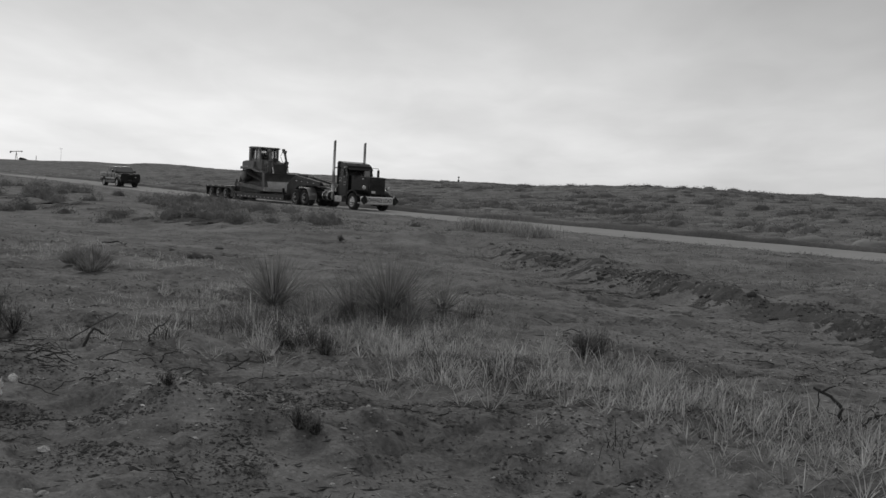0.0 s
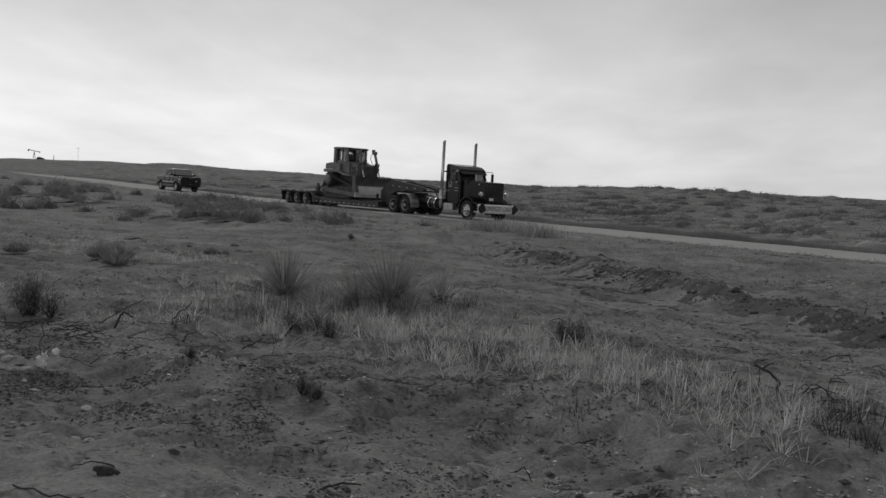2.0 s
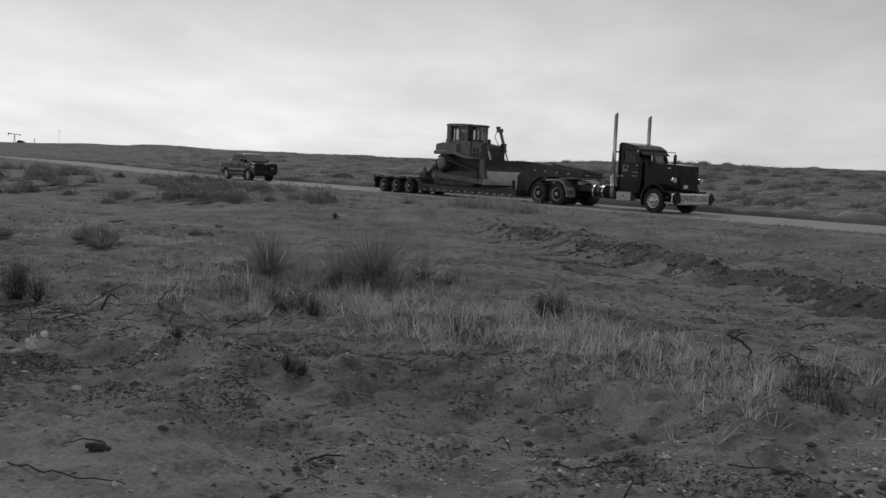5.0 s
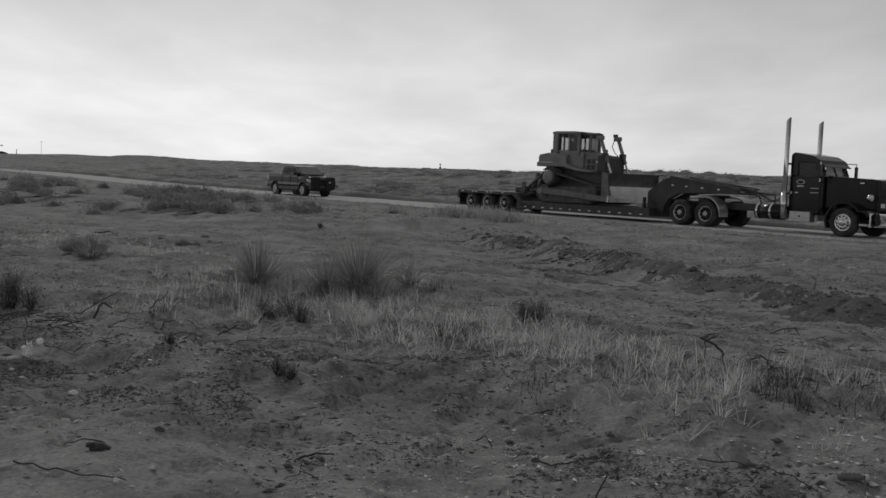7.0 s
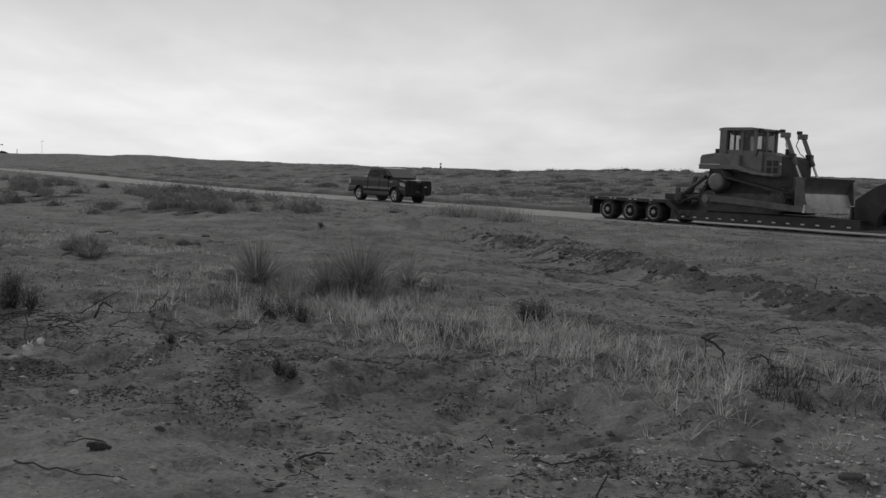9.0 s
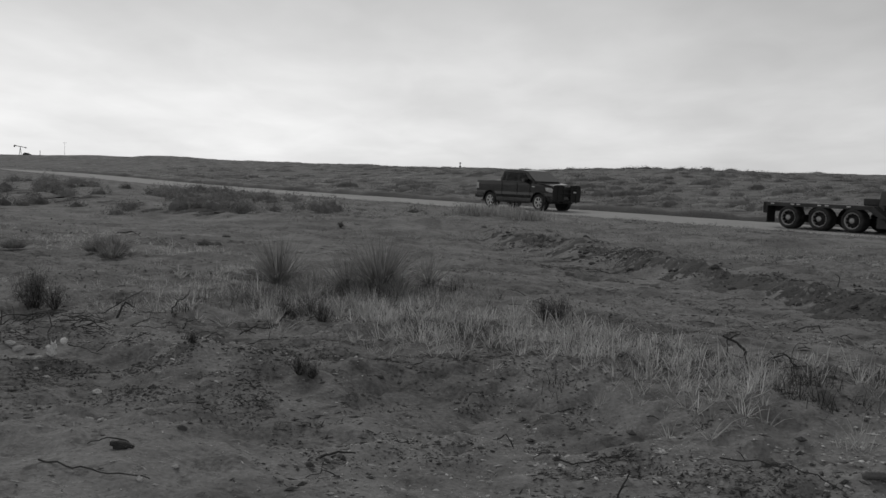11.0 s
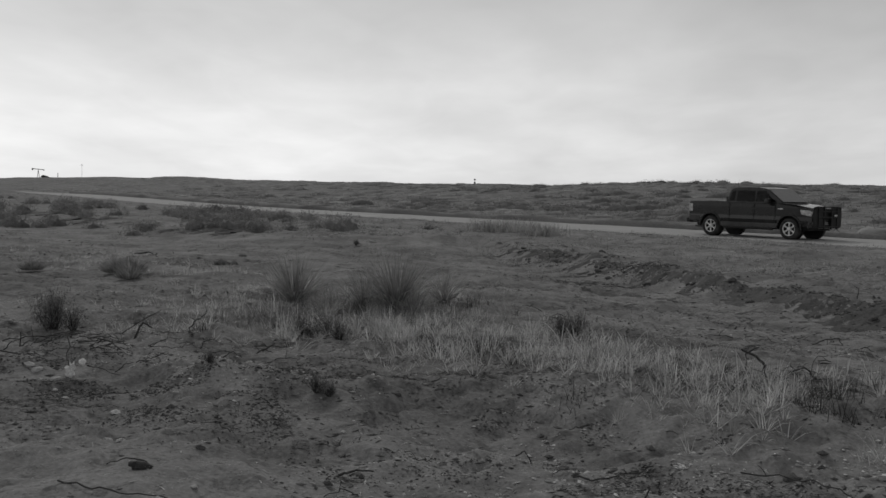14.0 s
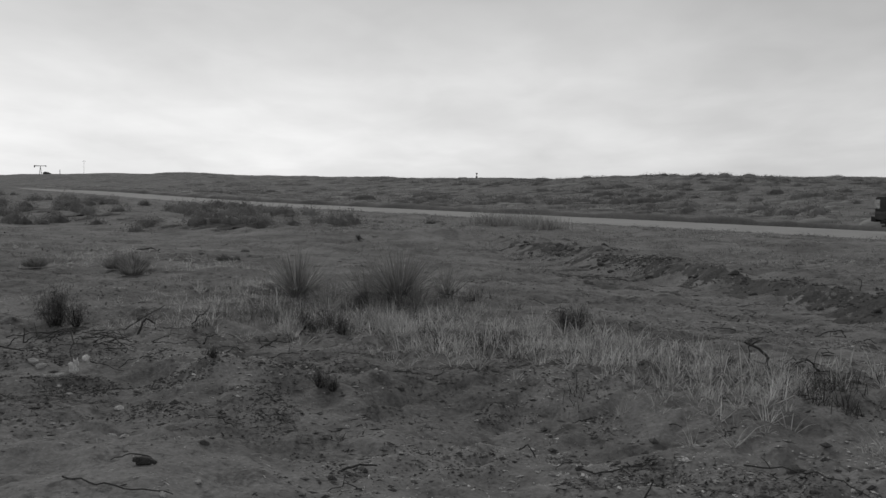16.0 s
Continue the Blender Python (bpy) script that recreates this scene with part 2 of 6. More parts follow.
def height(x, y):
    x, y = np.asarray(x, float), np.asarray(y, float)
    d, l, r = across(x, y), along(x, y), np.hypot(x, y)
    road = 0.45 * ease(-25, -85, l)
    # far plain with low dunes
    swell = 1.2 + 2.15 * ease(50, 165, r) - 1.5 * ease(230, 700, r) + 0.35 * ease(-40, 60, x) + 0.55 * ease(-48, -80, x) * ease(90, 150, y) + 0.45 * np.exp(-((x + 57) / 7) ** 2 - ((y - 195) / 30) ** 2)
    swell = swell - 0.6 * ease(-44, -30, x * 180 / np.maximum(y, 1)) * ease(34, 22, x * 180 / np.maximum(y, 1)) * ease(80, 150, y)
    dunes = fbm(x, y, 26, 3, 5) * 0.75 + fbm(x, y, 5, 2, 9) * 0.28 * ease(4, 14, -d)
    far = road + 0.20 * ease(6.2, 9.5, -d) + (swell - road - 0.2) * ease(6, 48, -d) + dunes * ease(8, 40, -d)
    # verge, roadside bank and the sandy pad below it
    crest = bank_line(x) + fbm(x, y, 2.4, 3, 3) * 0.28 + fbm(x, y, 0.5, 3, 6) * 0.12
    k = d - crest
    steep = np.maximum(ease(-3, 3.2, x), 0.85 * ease(-5, -8, x) * ease(-26, -18, x))
    top = 0.20 - 0.03 * ease(3.5, 7.5, x) * ease(9, 15, d) + fbm(x, y, 1.6, 3, 21) * 0.12
    verge = road * ease(14, 2, d) + top * ease(1.8, 9, d) + fbm(x, y, 1.3, 3, 4) * 0.12 * ease(2.0, 4.0, d)
    verge = verge + 0.9 * ease(-76, -94, l) * ease(1.9, 6, d)
    pad = -0.08 * steep + 0.02 * (1 - steep) + fbm(x, y, 3.0, 3, 12) * 0.06
    fall = ease(-0.12, 1.35 + 0.6 * ease(5.5, 2.0, x), k) * steep + ease(-1.5, 4.5, k) * (1 - steep)
    bank = verge + (pad - verge) * fall
    lip = np.interp(x, [-4.0, -2.7, -1.6, -0.8, -0.2, 0.5, 1.3, 2.0, 3.0], [8.1, 7.85, 7.15, 6.85, 7.35, 7.4, 7.0, 6.5, 6.0]) + fbm(x, y, 0.9, 3, 15) * 0.5
    run, drop = np.interp(x, [-1.0, 0.2, 2.5], [0.45, 1.2, 1.0]), np.interp(x, [-1.0, 0.2, 2.5], [0.13, 0.21, 0.16])
    mound = 0.11 - drop * ease(0.12, -run, y - lip) + fbm(x, y, 1.5, 4, 31) * 0.10
    # small scarps where the crust has broken away
    mound = mound - (0.045 * ease(0.12, 0.17, fbm(x, y, 0.8, 3, 36)) + 0.035 * ease(0.10, 0.14, fbm(x, y, 0.55, 3, 38))) * ease(12, 9, y) * ease(5.2, 6.2, y)
    bank = bank + (fbm(x, y, 0.30, 3, 44) * 0.045 + fbm(x, y, 0.9, 2, 45) * 0.06) * steep * ease(-0.5, 0.1, k) * ease(1.6, 0.5, k)
    near = bank + (mound - bank) * ease(3.0, 8.5, k)
    grit = (fbm(x, y, 0.34, 3, 41) * 0.075 + fbm(x, y, 0.12, 2, 47) * 0.04 * ease(-0.1, 0.25, fbm(x, y, 1.1, 2, 48))) * ease(60, 20, r) * ease(3, 6, d)
    z = np.where(d > 1.7, near + grit, np.where(d < -5.0, far, road))
    return z + np.where((d <= 1.7) & (d >= -5.0), -0.03, 0)


def spaced(lo, hi, step, reach, growth, back=0):
    """Coordinates that are evenly close between lo and hi and ever farther apart out to reach."""
    mid = list(np.arange(lo, hi, step))
    up, s = [mid[-1] + step], step
    while up[-1] < reach:
        s *= growth
        up.append(up[-1] + s)
    down, s = [mid[0] - step], step
    while down[-1] > -reach:
        s *= back or growth
        down.append(down[-1] - s)
    return np.array(down[::-1] + mid + up)


def build_ground():
    gx, gy = spaced(-5.2, 6.4, 0.042, 2600, 1.045), spaced(4.0, 15.0, 0.042, 2600, 1.028, 1.15)
    X, Y = np.meshgrid(gx, gy)
    Z = height(X, Y)
    n, m = len(gx), len(gy)
    v = np.stack([X, Y, Z], -1).reshape(-1, 3)
    i = (np.arange(m - 1)[:, None] * n + np.arange(n - 1)[None, :]).reshape(-1)
    f = np.stack([i, i + 1, i + 1 + n, i + n], -1)
    g = raw("ground", v.tolist(), f.tolist(), SAND, True)
    tagged(g, "dark dry sandy desert ground with low dunes", "ground", kind="structure")


def build_road():
    rows, verts, faces = 0, [], []
    cross = np.linspace(-5.1, 1.8, 15)
    ls = np.concatenate([np.arange(-150, -60, 3.0), np.arange(-60, 70, 0.8), np.arange(70, 160, 4.0)])
    for l in ls:
        for j, d in enumerate(cross):
            edge = (0.35 * float(fbm(np.array(l), np.array(d), 1.7, 3, 77))) if j in (0, 14) else 0
            p = Vector((0, LINE_Y, 0)) + U * float(l) - AWAY * (d + edge)
            z = 0.45 * float(ease(-25, -85, l)) - 0.02 + 0.03 * (1 - ((d + 1.65) / 3.45) ** 2) + 0.02 * float(fbm(np.array(l), np.array(d), 2.0, 2, 70))
            verts.append((p.x, p.y, z))
    w = len(cross)
    for a in range(len(ls) - 1):
        for b in range(w - 1):
            faces.append((a * w + b, a * w + b + 1, (a + 1) * w + b + 1, (a + 1) * w + b))
    tagged(raw("road", verts, faces, ROADDIRT, True), "pale packed caliche dirt road across the desert", "road", kind="structure")


build_ground()
build_road()


# ---- vehicles: materials and solid shapes ----
PICKUPPAINT = grey("black_pickup_paint", 0.013, 0.14, spread=0.15, scale=2, fine=30, dust=0.05, spec=0.55)
BLACKPAINT = grey("black_paint", 0.008, 0.16, spread=0.15, scale=2, fine=30, dust=0.03, spec=0.32)
TRAILERPAINT = grey("dark_trailer_paint", 0.027, 0.5, spread=0.25, scale=2, fine=20, bump=0.1, dust=0.2)
DOZERPAINT = grey("worn_machine_paint", 0.19, 0.5, spread=0.22, scale=2.6, fine=16, bump=0.1, dust=0.25)
DOZERWORN = grey("rubbed_machine_paint", 0.12, 0.55, spread=0.25, scale=2.5, fine=16, bump=0.12, dust=0.2)
DOZERDARK = grey("greasy_machine_steel", 0.035, 0.6, spread=0.3, scale=3, fine=22, bump=0.25, dust=0.2)
DOZERDUST = grey("dusty_track_steel", 0.075, 0.75, spread=0.3, scale=3, fine=22, bump=0.25, dust=0.55)
# blade greys: wear, plus overhang shade and sky shine put into the values
BLADEPAINT = grey("worn_shaded_blade_paint", 0.085, 0.5, spread=0.25, scale=2, fine=14, bump=0.1, dust=0.15)
BLADESTEEL = grey("scoured_skylit_steel", 0.527, 0.36, 0.35, spread=0.15, scale=2.5, fine=16, bump=0.08)
CHROME = grey("chrome", 0.62, 0.22, 1.0, spread=0.08, scale=3, fine=20)
ALUMINIUM = grey("dull_aluminium", 0.42, 0.42, 0.9, spread=0.12, scale=4, fine=25)
ALLOY = grey("bright_alloy", 0.85, 0.3, 0.25, spread=0.05, scale=4, fine=25)
RIMPAINT = grey("pale_rim_paint", 0.48, 0.40, 0.2, spread=0.15, scale=4, fine=25, dust=0.3)
RUBBER = grey("tyre_rubber", 0.022, 0.85, spread=0.2, scale=5, fine=30, bump=0.2, dust=0.3)
BANNER = grey("oversize_banner", 0.72, 0.7, spread=0.08, scale=2, fine=12, dust=0.4)
LETTER = grey("black_lettering", 0.012, 0.7)
HEADLAMP = grey("headlight_glass", 0.5, 0.12, spread=0.35, scale=9, fine=30)
LAMP = grey("lamp_glass", 0.65, 0.15, spread=0.06)
REFLECT = grey("reflector_tape", 0.70, 0.45, spread=0.1)
TRIM = grey("grey_lower_paint", 0.022, 0.35, spread=0.12, scale=2, fine=20, dust=0.3)
FLAG = grey("dark_flag_cloth", 0.03, 0.9, spread=0.2)


def glass(name, tint, rough=0.03, see=0.5):
    m = bpy.data.materials.new(name)
    m.use_nodes = True
    nt = m.node_tree
    b = nt.nodes["Principled BSDF"]
    b.inputs["Base Color"].default_value = (tint, tint, tint, 1)
    b.inputs["Roughness"].default_value = rough
    tr, mx = nt.nodes.new("ShaderNodeBsdfTransparent"), nt.nodes.new("ShaderNodeMixShader")
    mx.inputs[0].default_value = 1 - see
    nt.links.new(tr.outputs[0], mx.inputs[1])
    nt.links.new(b.outputs[0], mx.inputs[2])
    nt.links.new(mx.outputs[0], nt.nodes["Material Output"].inputs[0])
    return m


CLEARGLASS = glass("window_glass", 0.02, see=0.75)
SMOKEGLASS = glass("smoked_glass", 0.01, see=0.4)
TINTGLASS = glass("tinted_glass", 0.008, see=0.06)
SCREENGLASS = glass("windshield_glass", 0.07, rough=0.10, see=0.04)
for node in SCREENGLASS.node_tree.nodes:
    if node.type == "BSDF_PRINCIPLED":
        node.inputs["IOR"].default_value = 2.7


def bevelled(bm, width, segments=2):
    if width:
        es = [e for e in bm.edges if len(e.link_faces) == 2 and e.calc_face_angle(0) > 0.5]
        bmesh.ops.bevel(bm, geom=es, offset=width, segments=segments, profile=0.6, affect="EDGES", clamp_overlap=True)
    return bm


def box(x0, x1, y0, y1, z0, z1, bevel=0.015, bm=None):
    t = bmesh.new()
    bmesh.ops.create_cube(t, size=1, matrix=Matrix.Translation(((x0 + x1) / 2, (y0 + y1) / 2, (z0 + z1) / 2)) @ Matrix.Diagonal((abs(x1 - x0), abs(y1 - y0), abs(z1 - z0), 1)))
    bevelled(t, bevel)
    return joined(bm, t)


def joined(bm, t):
    if bm is None:
        return t
    me = bpy.data.meshes.new("scratch")
    t.to_mesh(me)
    t.free()
    bm.from_mesh(me)
    bpy.data.meshes.remove(me)
    return bm


def prism(outline, y0, y1, bevel=0.015, bm=None, taper=None, cuts=()):
    """An outline in x and z, drawn out from y0 to y1. taper: a function of z that scales y."""
    t = bmesh.new()
    a = [t.verts.new((x, y0, z)) for x, z in outline]
    b = [t.verts.new((x, y1, z)) for x, z in outline]
    t.faces.new(a)
    t.faces.new(b[::-1])
    n = len(outline)
    for i in range(n):
        t.faces.new((a[i], b[i], b[(i + 1) % n], a[(i + 1) % n]))
    for axis, at in cuts:
        n = (1, 0, 0) if axis == "x" else (0, 0, 1)
        bmesh.ops.bisect_plane(t, geom=t.verts[:] + t.edges[:] + t.faces[:], plane_co=[c * at for c in n], plane_no=n)
    if taper:
        for v in t.verts:
            v.co.y *= taper(v.co.x, v.co.z)
    bmesh.ops.recalc_face_normals(t, faces=t.faces)
    bevelled(t, bevel)
    return joined(bm, t)


def rod(p, q, r, seg=12, r2=None, bm=None):
    """A round bar from p to q."""
    t = bmesh.new()
    p, q = Vector(p), Vector(q)
    m = Matrix.Translation((p + q) / 2) @ (q - p).to_track_quat("Z", "Y").to_matrix().to_4x4()
    bmesh.ops.create_cone(t, cap_ends=True, segments=seg, radius1=r, radius2=r if r2 is None else r2, depth=(q - p).length, matrix=m)
    return joined(bm, t)


def pipe(points, r, seg=8, bm=None):
    for p, q in zip(points, points[1:]):
        bm = rod(p, q, r, seg, bm=bm)
    return bm


def lathe(profile, seg=28, bm=None, caps=True):
    """Turns (radius, y) pairs about the y axis."""
    t = bmesh.new()
    rings = [[t.verts.new((r * math.cos(2 * math.pi * k / seg), y, r * math.sin(2 * math.pi * k / seg))) for k in range(seg)] for r, y in profile]
    for a, b in zip(rings, rings[1:]):
        for k in range(seg):
            t.faces.new((a[k], a[(k + 1) % seg], b[(k + 1) % seg], b[k]))
    if caps:
        t.faces.new(rings[0])
        t.faces.new(rings[-1][::-1])
    else:
        for k in range(seg):
            t.faces.new((rings[-1][k], rings[-1][(k + 1) % seg], rings[0][(k + 1) % seg], rings[0][k]))
    return joined(bm, t)


def arc(cx, cz, r, a0, a1, n=10):
    return [(cx + r * math.cos(radians(a0 + (a1 - a0) * k / n)), cz + r * math.sin(radians(a0 + (a1 - a0) * k / n))) for k in range(n + 1)]


def band(outer, inner):
    return outer + inner[::-1]


WHEELS = []
TYREMESH = {}


def wheel(parent, x, y, r, width, rim_r, style, rows_name):
    """A wheel with its tyre; y is its outer face, and the sign of y its side."""
    side = -1 if y < 0 else 1
    key = (r, width, rim_r, style)
    w = side * width
    if style == "spoked":
        bm = lathe([(0.075, 0.0), (0.085, -0.06 * side), (0.10, -0.12 * side)], 16)
        for k in range(6):
            a = radians(60 * k)
            t = bmesh.new()
            pts = [(0.05, -0.022), (rim_r * 0.72, -0.026), (rim_r * 0.98, -0.062), (rim_r * 0.98, 0.062), (rim_r * 0.72, 0.026), (0.05, 0.022)]
            lo = [t.verts.new((px * math.cos(a) - pz * math.sin(a), -0.02 * side, px * math.sin(a) + pz * math.cos(a))) for px, pz in pts]
            hi = [t.verts.new((v.co.x, -0.06 * side, v.co.z)) for v in lo]
            t.faces.new(lo)
            t.faces.new(hi[::-1])
            for i in range(6):
                t.faces.new((lo[i], lo[(i + 1) % 6], hi[(i + 1) % 6], hi[i]))
            joined(bm, t)
        me_mat = [ALLOY]
    elif style == "dish":        # deep dual wheel seen from outside
        bm = lathe([(rim_r * 0.9, -0.2 * side), (rim_r, 0.0), (rim_r * 0.96, -0.01 * side), (rim_r * 0.90, -0.13 * side), (rim_r * 0.62, -0.16 * side), (rim_r * 0.55, -0.10 * side), (rim_r * 0.40, -0.09 * side), (rim_r * 0.36, 0.0), (0.04, 0.02 * side)])
        me_mat = [DOZERDARK]
    else:                        # convex steer wheel with hand holes and hub
        bm = lathe([(rim_r * 0.9, -0.2 * side), (rim_r, 0.0), (rim_r * 0.95, 0.005 * side), (rim_r * 0.88, -0.04 * side), (rim_r * 0.80, 0.01 * side), (rim_r * 0.58, 0.03 * side), (rim_r * 0.50, 0.02 * side), (rim_r * 0.40, 0.03 * side), (rim_r * 0.36, 0.09 * side), (0.03, 0.11 * side)])
        me_mat = [CHROME]
    hub = part("wheel", bm, me_mat, parent, smooth=True)
    hub.location = (x, y, r)
    if style == "dish":
        ring = [(rim_r, 0.004 * side), (rim_r * 0.95, 0.0), (rim_r * 0.86, -0.05 * side), (rim_r * 0.80, -0.11 * side), (rim_r * 0.86, -0.13 * side), (rim_r, -0.06 * side)]
        part("rim", lathe(ring, 28, caps=False), RIMPAINT, hub, "pale dusty steel rim", True)
        part("hub_cap", lathe([(rim_r * 0.34, -0.06 * side), (rim_r * 0.33, 0.01 * side), (0.03, 0.03 * side)], 16), RIMPAINT, hub, "", True)
    if style == "spoked":
        part("rim", lathe([(rim_r * 1.0, -0.03 * side), (rim_r * 0.99, 0.004 * side), (rim_r * 0.90, -0.01 * side), (rim_r * 0.89, -0.05 * side)], 28, caps=False), ALLOY, hub, "", True)
        # black backing disc, added for the shade in the gaps between spokes
        part("spoke_gap_shade", lathe([(rim_r * 0.99, -0.08 * side), (rim_r * 0.97, -0.10 * side), (0.05, -0.10 * side)]), LETTER, hub)
    else:
        for k in range(10):
            a = radians(36 * k)
            rr = rim_r * (0.68 if style == "hub" else 0.76)
            b2 = rod((rr * math.cos(a), -0.02 * side, rr * math.sin(a)), (rr * math.cos(a), (0.032 if style == "hub" else -0.10) * side, rr * math.sin(a)), 0.034, 10)
            h = part("hand_hole", b2, LETTER, hub)
    if key + (side,) not in TYREMESH:
        prof = [(rim_r * 0.99, 0.0), (rim_r * 1.06, 0.025 * side), (r * 0.86, 0.03 * side), (r * 0.965, 0.0), (r, -0.035 * side), (r, -w + 0.035 * side), (r * 0.965, -w), (rim_r * 1.05, -w), (rim_r * 0.9, -w + 0.03 * side)]
        bm = lathe(prof, 36, caps=False)
        for k in range(36):
            a = radians(10 * k)
            for j in (0.25, 0.5, 0.75):
                c = Matrix.Rotation(-a, 4, "Y") @ Matrix.Translation((r + 0.002, -w * j, 0)) @ Matrix.Diagonal((0.02, width * 0.17, r * 0.10, 1))
                bmesh.ops.create_cube(bm, size=1, matrix=c)
        tyre = part("tyre", bm, RUBBER, hub, "black dusty rubber tyre")
        TYREMESH[key + (side,)] = tyre.data
    else:
        tyre = new("tyre", TYREMESH[key + (side,)])
        tyre.parent = hub
    WHEELS.append((hub, r, rows_name))
    return hub


def lettering(name, words, size, m, material, parent):
    cu = bpy.data.curves.new(name, "FONT")
    cu.body, cu.size, cu.extrude, cu.align_x, cu.align_y = words, size, 0.003, "CENTER", "CENTER"
    tmp = new("scratch", cu)
    me = bpy.data.meshes.new_from_object(tmp)
    bpy.data.objects.remove(tmp)
    bpy.data.curves.remove(cu)
    me.transform(m)
    me.materials.append(material)
    ob = new(name, me)
    ob.parent = parent
    return ob


# ---- the tractor: x forward from the steering axle, y to its left ----
def build_tractor():
    t = tagged(new("tractor_truck"), "black conventional tractor truck with tall chrome exhaust stacks", "truck")
    for s in (-1, 1):
        part("frame_rail", box(-7.95, 0.85, s * 0.36, s * 0.45, 0.72, 1.0), TRAILERPAINT, t)
        wheel(t, 0, s * 1.22, 0.52, 0.30, 0.315, "hub", "truck")
        for x in (-7.11, -5.85):
            wheel(t, x, s * 1.25, 0.52, 0.58, 0.315, "dish", "truck")
        # fender over the steering wheel, running forward to the bumper
        outer = arc(0, 0.56, 0.70, 205, 35, 14) + [(0.86, 0.98), (0.98, 0.80)]
        inner = arc(0, 0.56, 0.62, 205, 35, 14) + [(0.78, 0.88), (0.90, 0.74)]
        part("fender", prism(band(outer, inner), s * 0.62, s * 1.24, 0.02), BLACKPAINT, t)
        lamp = part("headlight", lathe([(0.04, -0.10), (0.12, -0.06), (0.135, 0.05), (0.12, 0.08)], 20), CHROME, t, "round chrome headlight pod", True)
        lamp.matrix_basis = pose(0.78, s * 0.90, 1.42, 0, 0, -90)
        lens = part("lens", lathe([(0.112, 0.082), (0.10, 0.10), (0.03, 0.115)], 20), LAMP, lamp, "clear headlight lens", True)
        part("headlight_bracket", rod((0.70, s * 0.70, 1.28), (0.76, s * 0.90, 1.36), 0.03), CHROME, t)
        # exhaust stack with a slanted cut at the top
        bm = rod((-2.42, s * 1.14, 0.52), (-2.42, s * 1.14, 4.12), 0.088, 20)
        top = [v for v in bm.verts if v.co.z > 4]
        for v in top:
            v.co.z += 0.11 + (v.co.x + 2.42) * 1.0
        part("exhaust_stack", bm, CHROME, t, "tall chrome exhaust stack", True)
        part("stack_shield", rod((-2.42, s * 1.14, 0.62), (-2.42, s * 1.14, 1.5), 0.118, 20), CHROME, t, "", True)
        part("stack_bracket", box(-2.42, -2.30, s * 0.90, s * 1.08, 2.55, 2.62), BLACKPAINT, t)
        # fuel tank with straps, step box
        part("fuel_tank", rod((-3.62, s * 0.94, 0.76), (-2.48, s * 0.94, 0.76), 0.30, 24), BLACKPAINT, t, "", True)
        for x in (-3.52, -2.95):
            part("tank_strap", rod((x - 0.035, s * 0.94, 0.76), (x + 0.035, s * 0.94, 0.76), 0.312, 24), CHROME, t, "chrome tank strap")
        step = part("step_box", box(-2.16, -1.32, s * 0.80, s * 1.16, 0.44, 0.82, 0.02), ALUMINIUM, t, "bare aluminium step box")
        part("latch", box(-1.78, -1.70, s * 1.16, s * 1.175, 0.62, 0.68, 0.004), LETTER, step)
        # quarter fender over the front driving wheels
        o = [(-6.62, 1.16), (-6.60, 1.22)] + arc(-5.85, 0.52, 0.70, 90, 8, 10)
        i = [(-6.60, 1.13), (-6.58, 1.13)] + arc(-5.85, 0.52, 0.655, 90, 8, 10)
        part("quarter_fender", prism(band(o, i), s * 0.66, s * 1.28, 0.008), ALUMINIUM, t, "polished quarter fender")
        part("mud_flap", box(-5.20, -5.17, s * 0.68, s * 1.24, 0.42, 0.72, 0.004), ALUMINIUM, t)
        # door, handles, window pillars and glass
        d = part("door", prism([(-2.14, 0.92), (-1.10, 0.92), (-1.06, 2.14), (-2.14, 2.14)], s * 0.945, s * 0.972, 0.012), BLACKPAINT, t)
        part("door_handle", box(-2.08, -1.95, s * 0.972, s * 0.995, 1.50, 1.54, 0.008), CHROME, d, "chrome door handle")
        for z in (1.52, 1.68):
            part("grab_handle", box(-1.46, -1.14, s * 0.975, s * 0.99, z, z + 0.03, 0.006), ALUMINIUM, t, "short bright grab bar")
        part("marker_light", box(-2.28, -2.22, s * 0.955, s * 0.98, 1.46, 1.56, 0.01), LAMP, t)
        part("door_window", prism([(-1.98, 2.15), (-1.22, 2.15), (-1.36, 2.61), (-1.98, 2.66)], s * 0.925, s * 0.933, 0), SMOKEGLASS, t)
        part("pillar", prism([(-1.20, 2.12), (-1.0, 2.12), (-1.22, 2.66), (-1.36, 2.66)], s * 0.86, s * 0.945, 0.01), BLACKPAINT, t)
        # mirror on its tube loop
        part("mirror", box(-0.98, -0.91, s * 1.20, s * 1.36, 2.06, 2.56, 0.02), BLACKPAINT, t, "tall black mirror")
        part("mirror_bracket", pipe([(-1.15, s * 0.95, 2.66), (-0.94, s * 1.28, 2.66), (-0.94, s * 1.28, 1.96), (-1.15, s * 0.97, 1.96)], 0.018), CHROME, t)
        # door badge: an oval and two bars
        ob = part("badge", lathe([(0.17, s * 0.970), (0.165, s * 0.976)], 20), ALUMINIUM, t)
        ob.matrix_basis = pose(-1.88, 0, 1.92) @ Matrix.Diagonal((1.0, 1, 0.5, 1))
        ob = part("badge", lathe([(0.135, s * 0.974), (0.13, s * 0.980)], 20), BLACKPAINT, t)
        ob.matrix_basis = pose(-1.88, 0, 1.92) @ Matrix.Diagonal((1.0, 1, 0.5, 1))
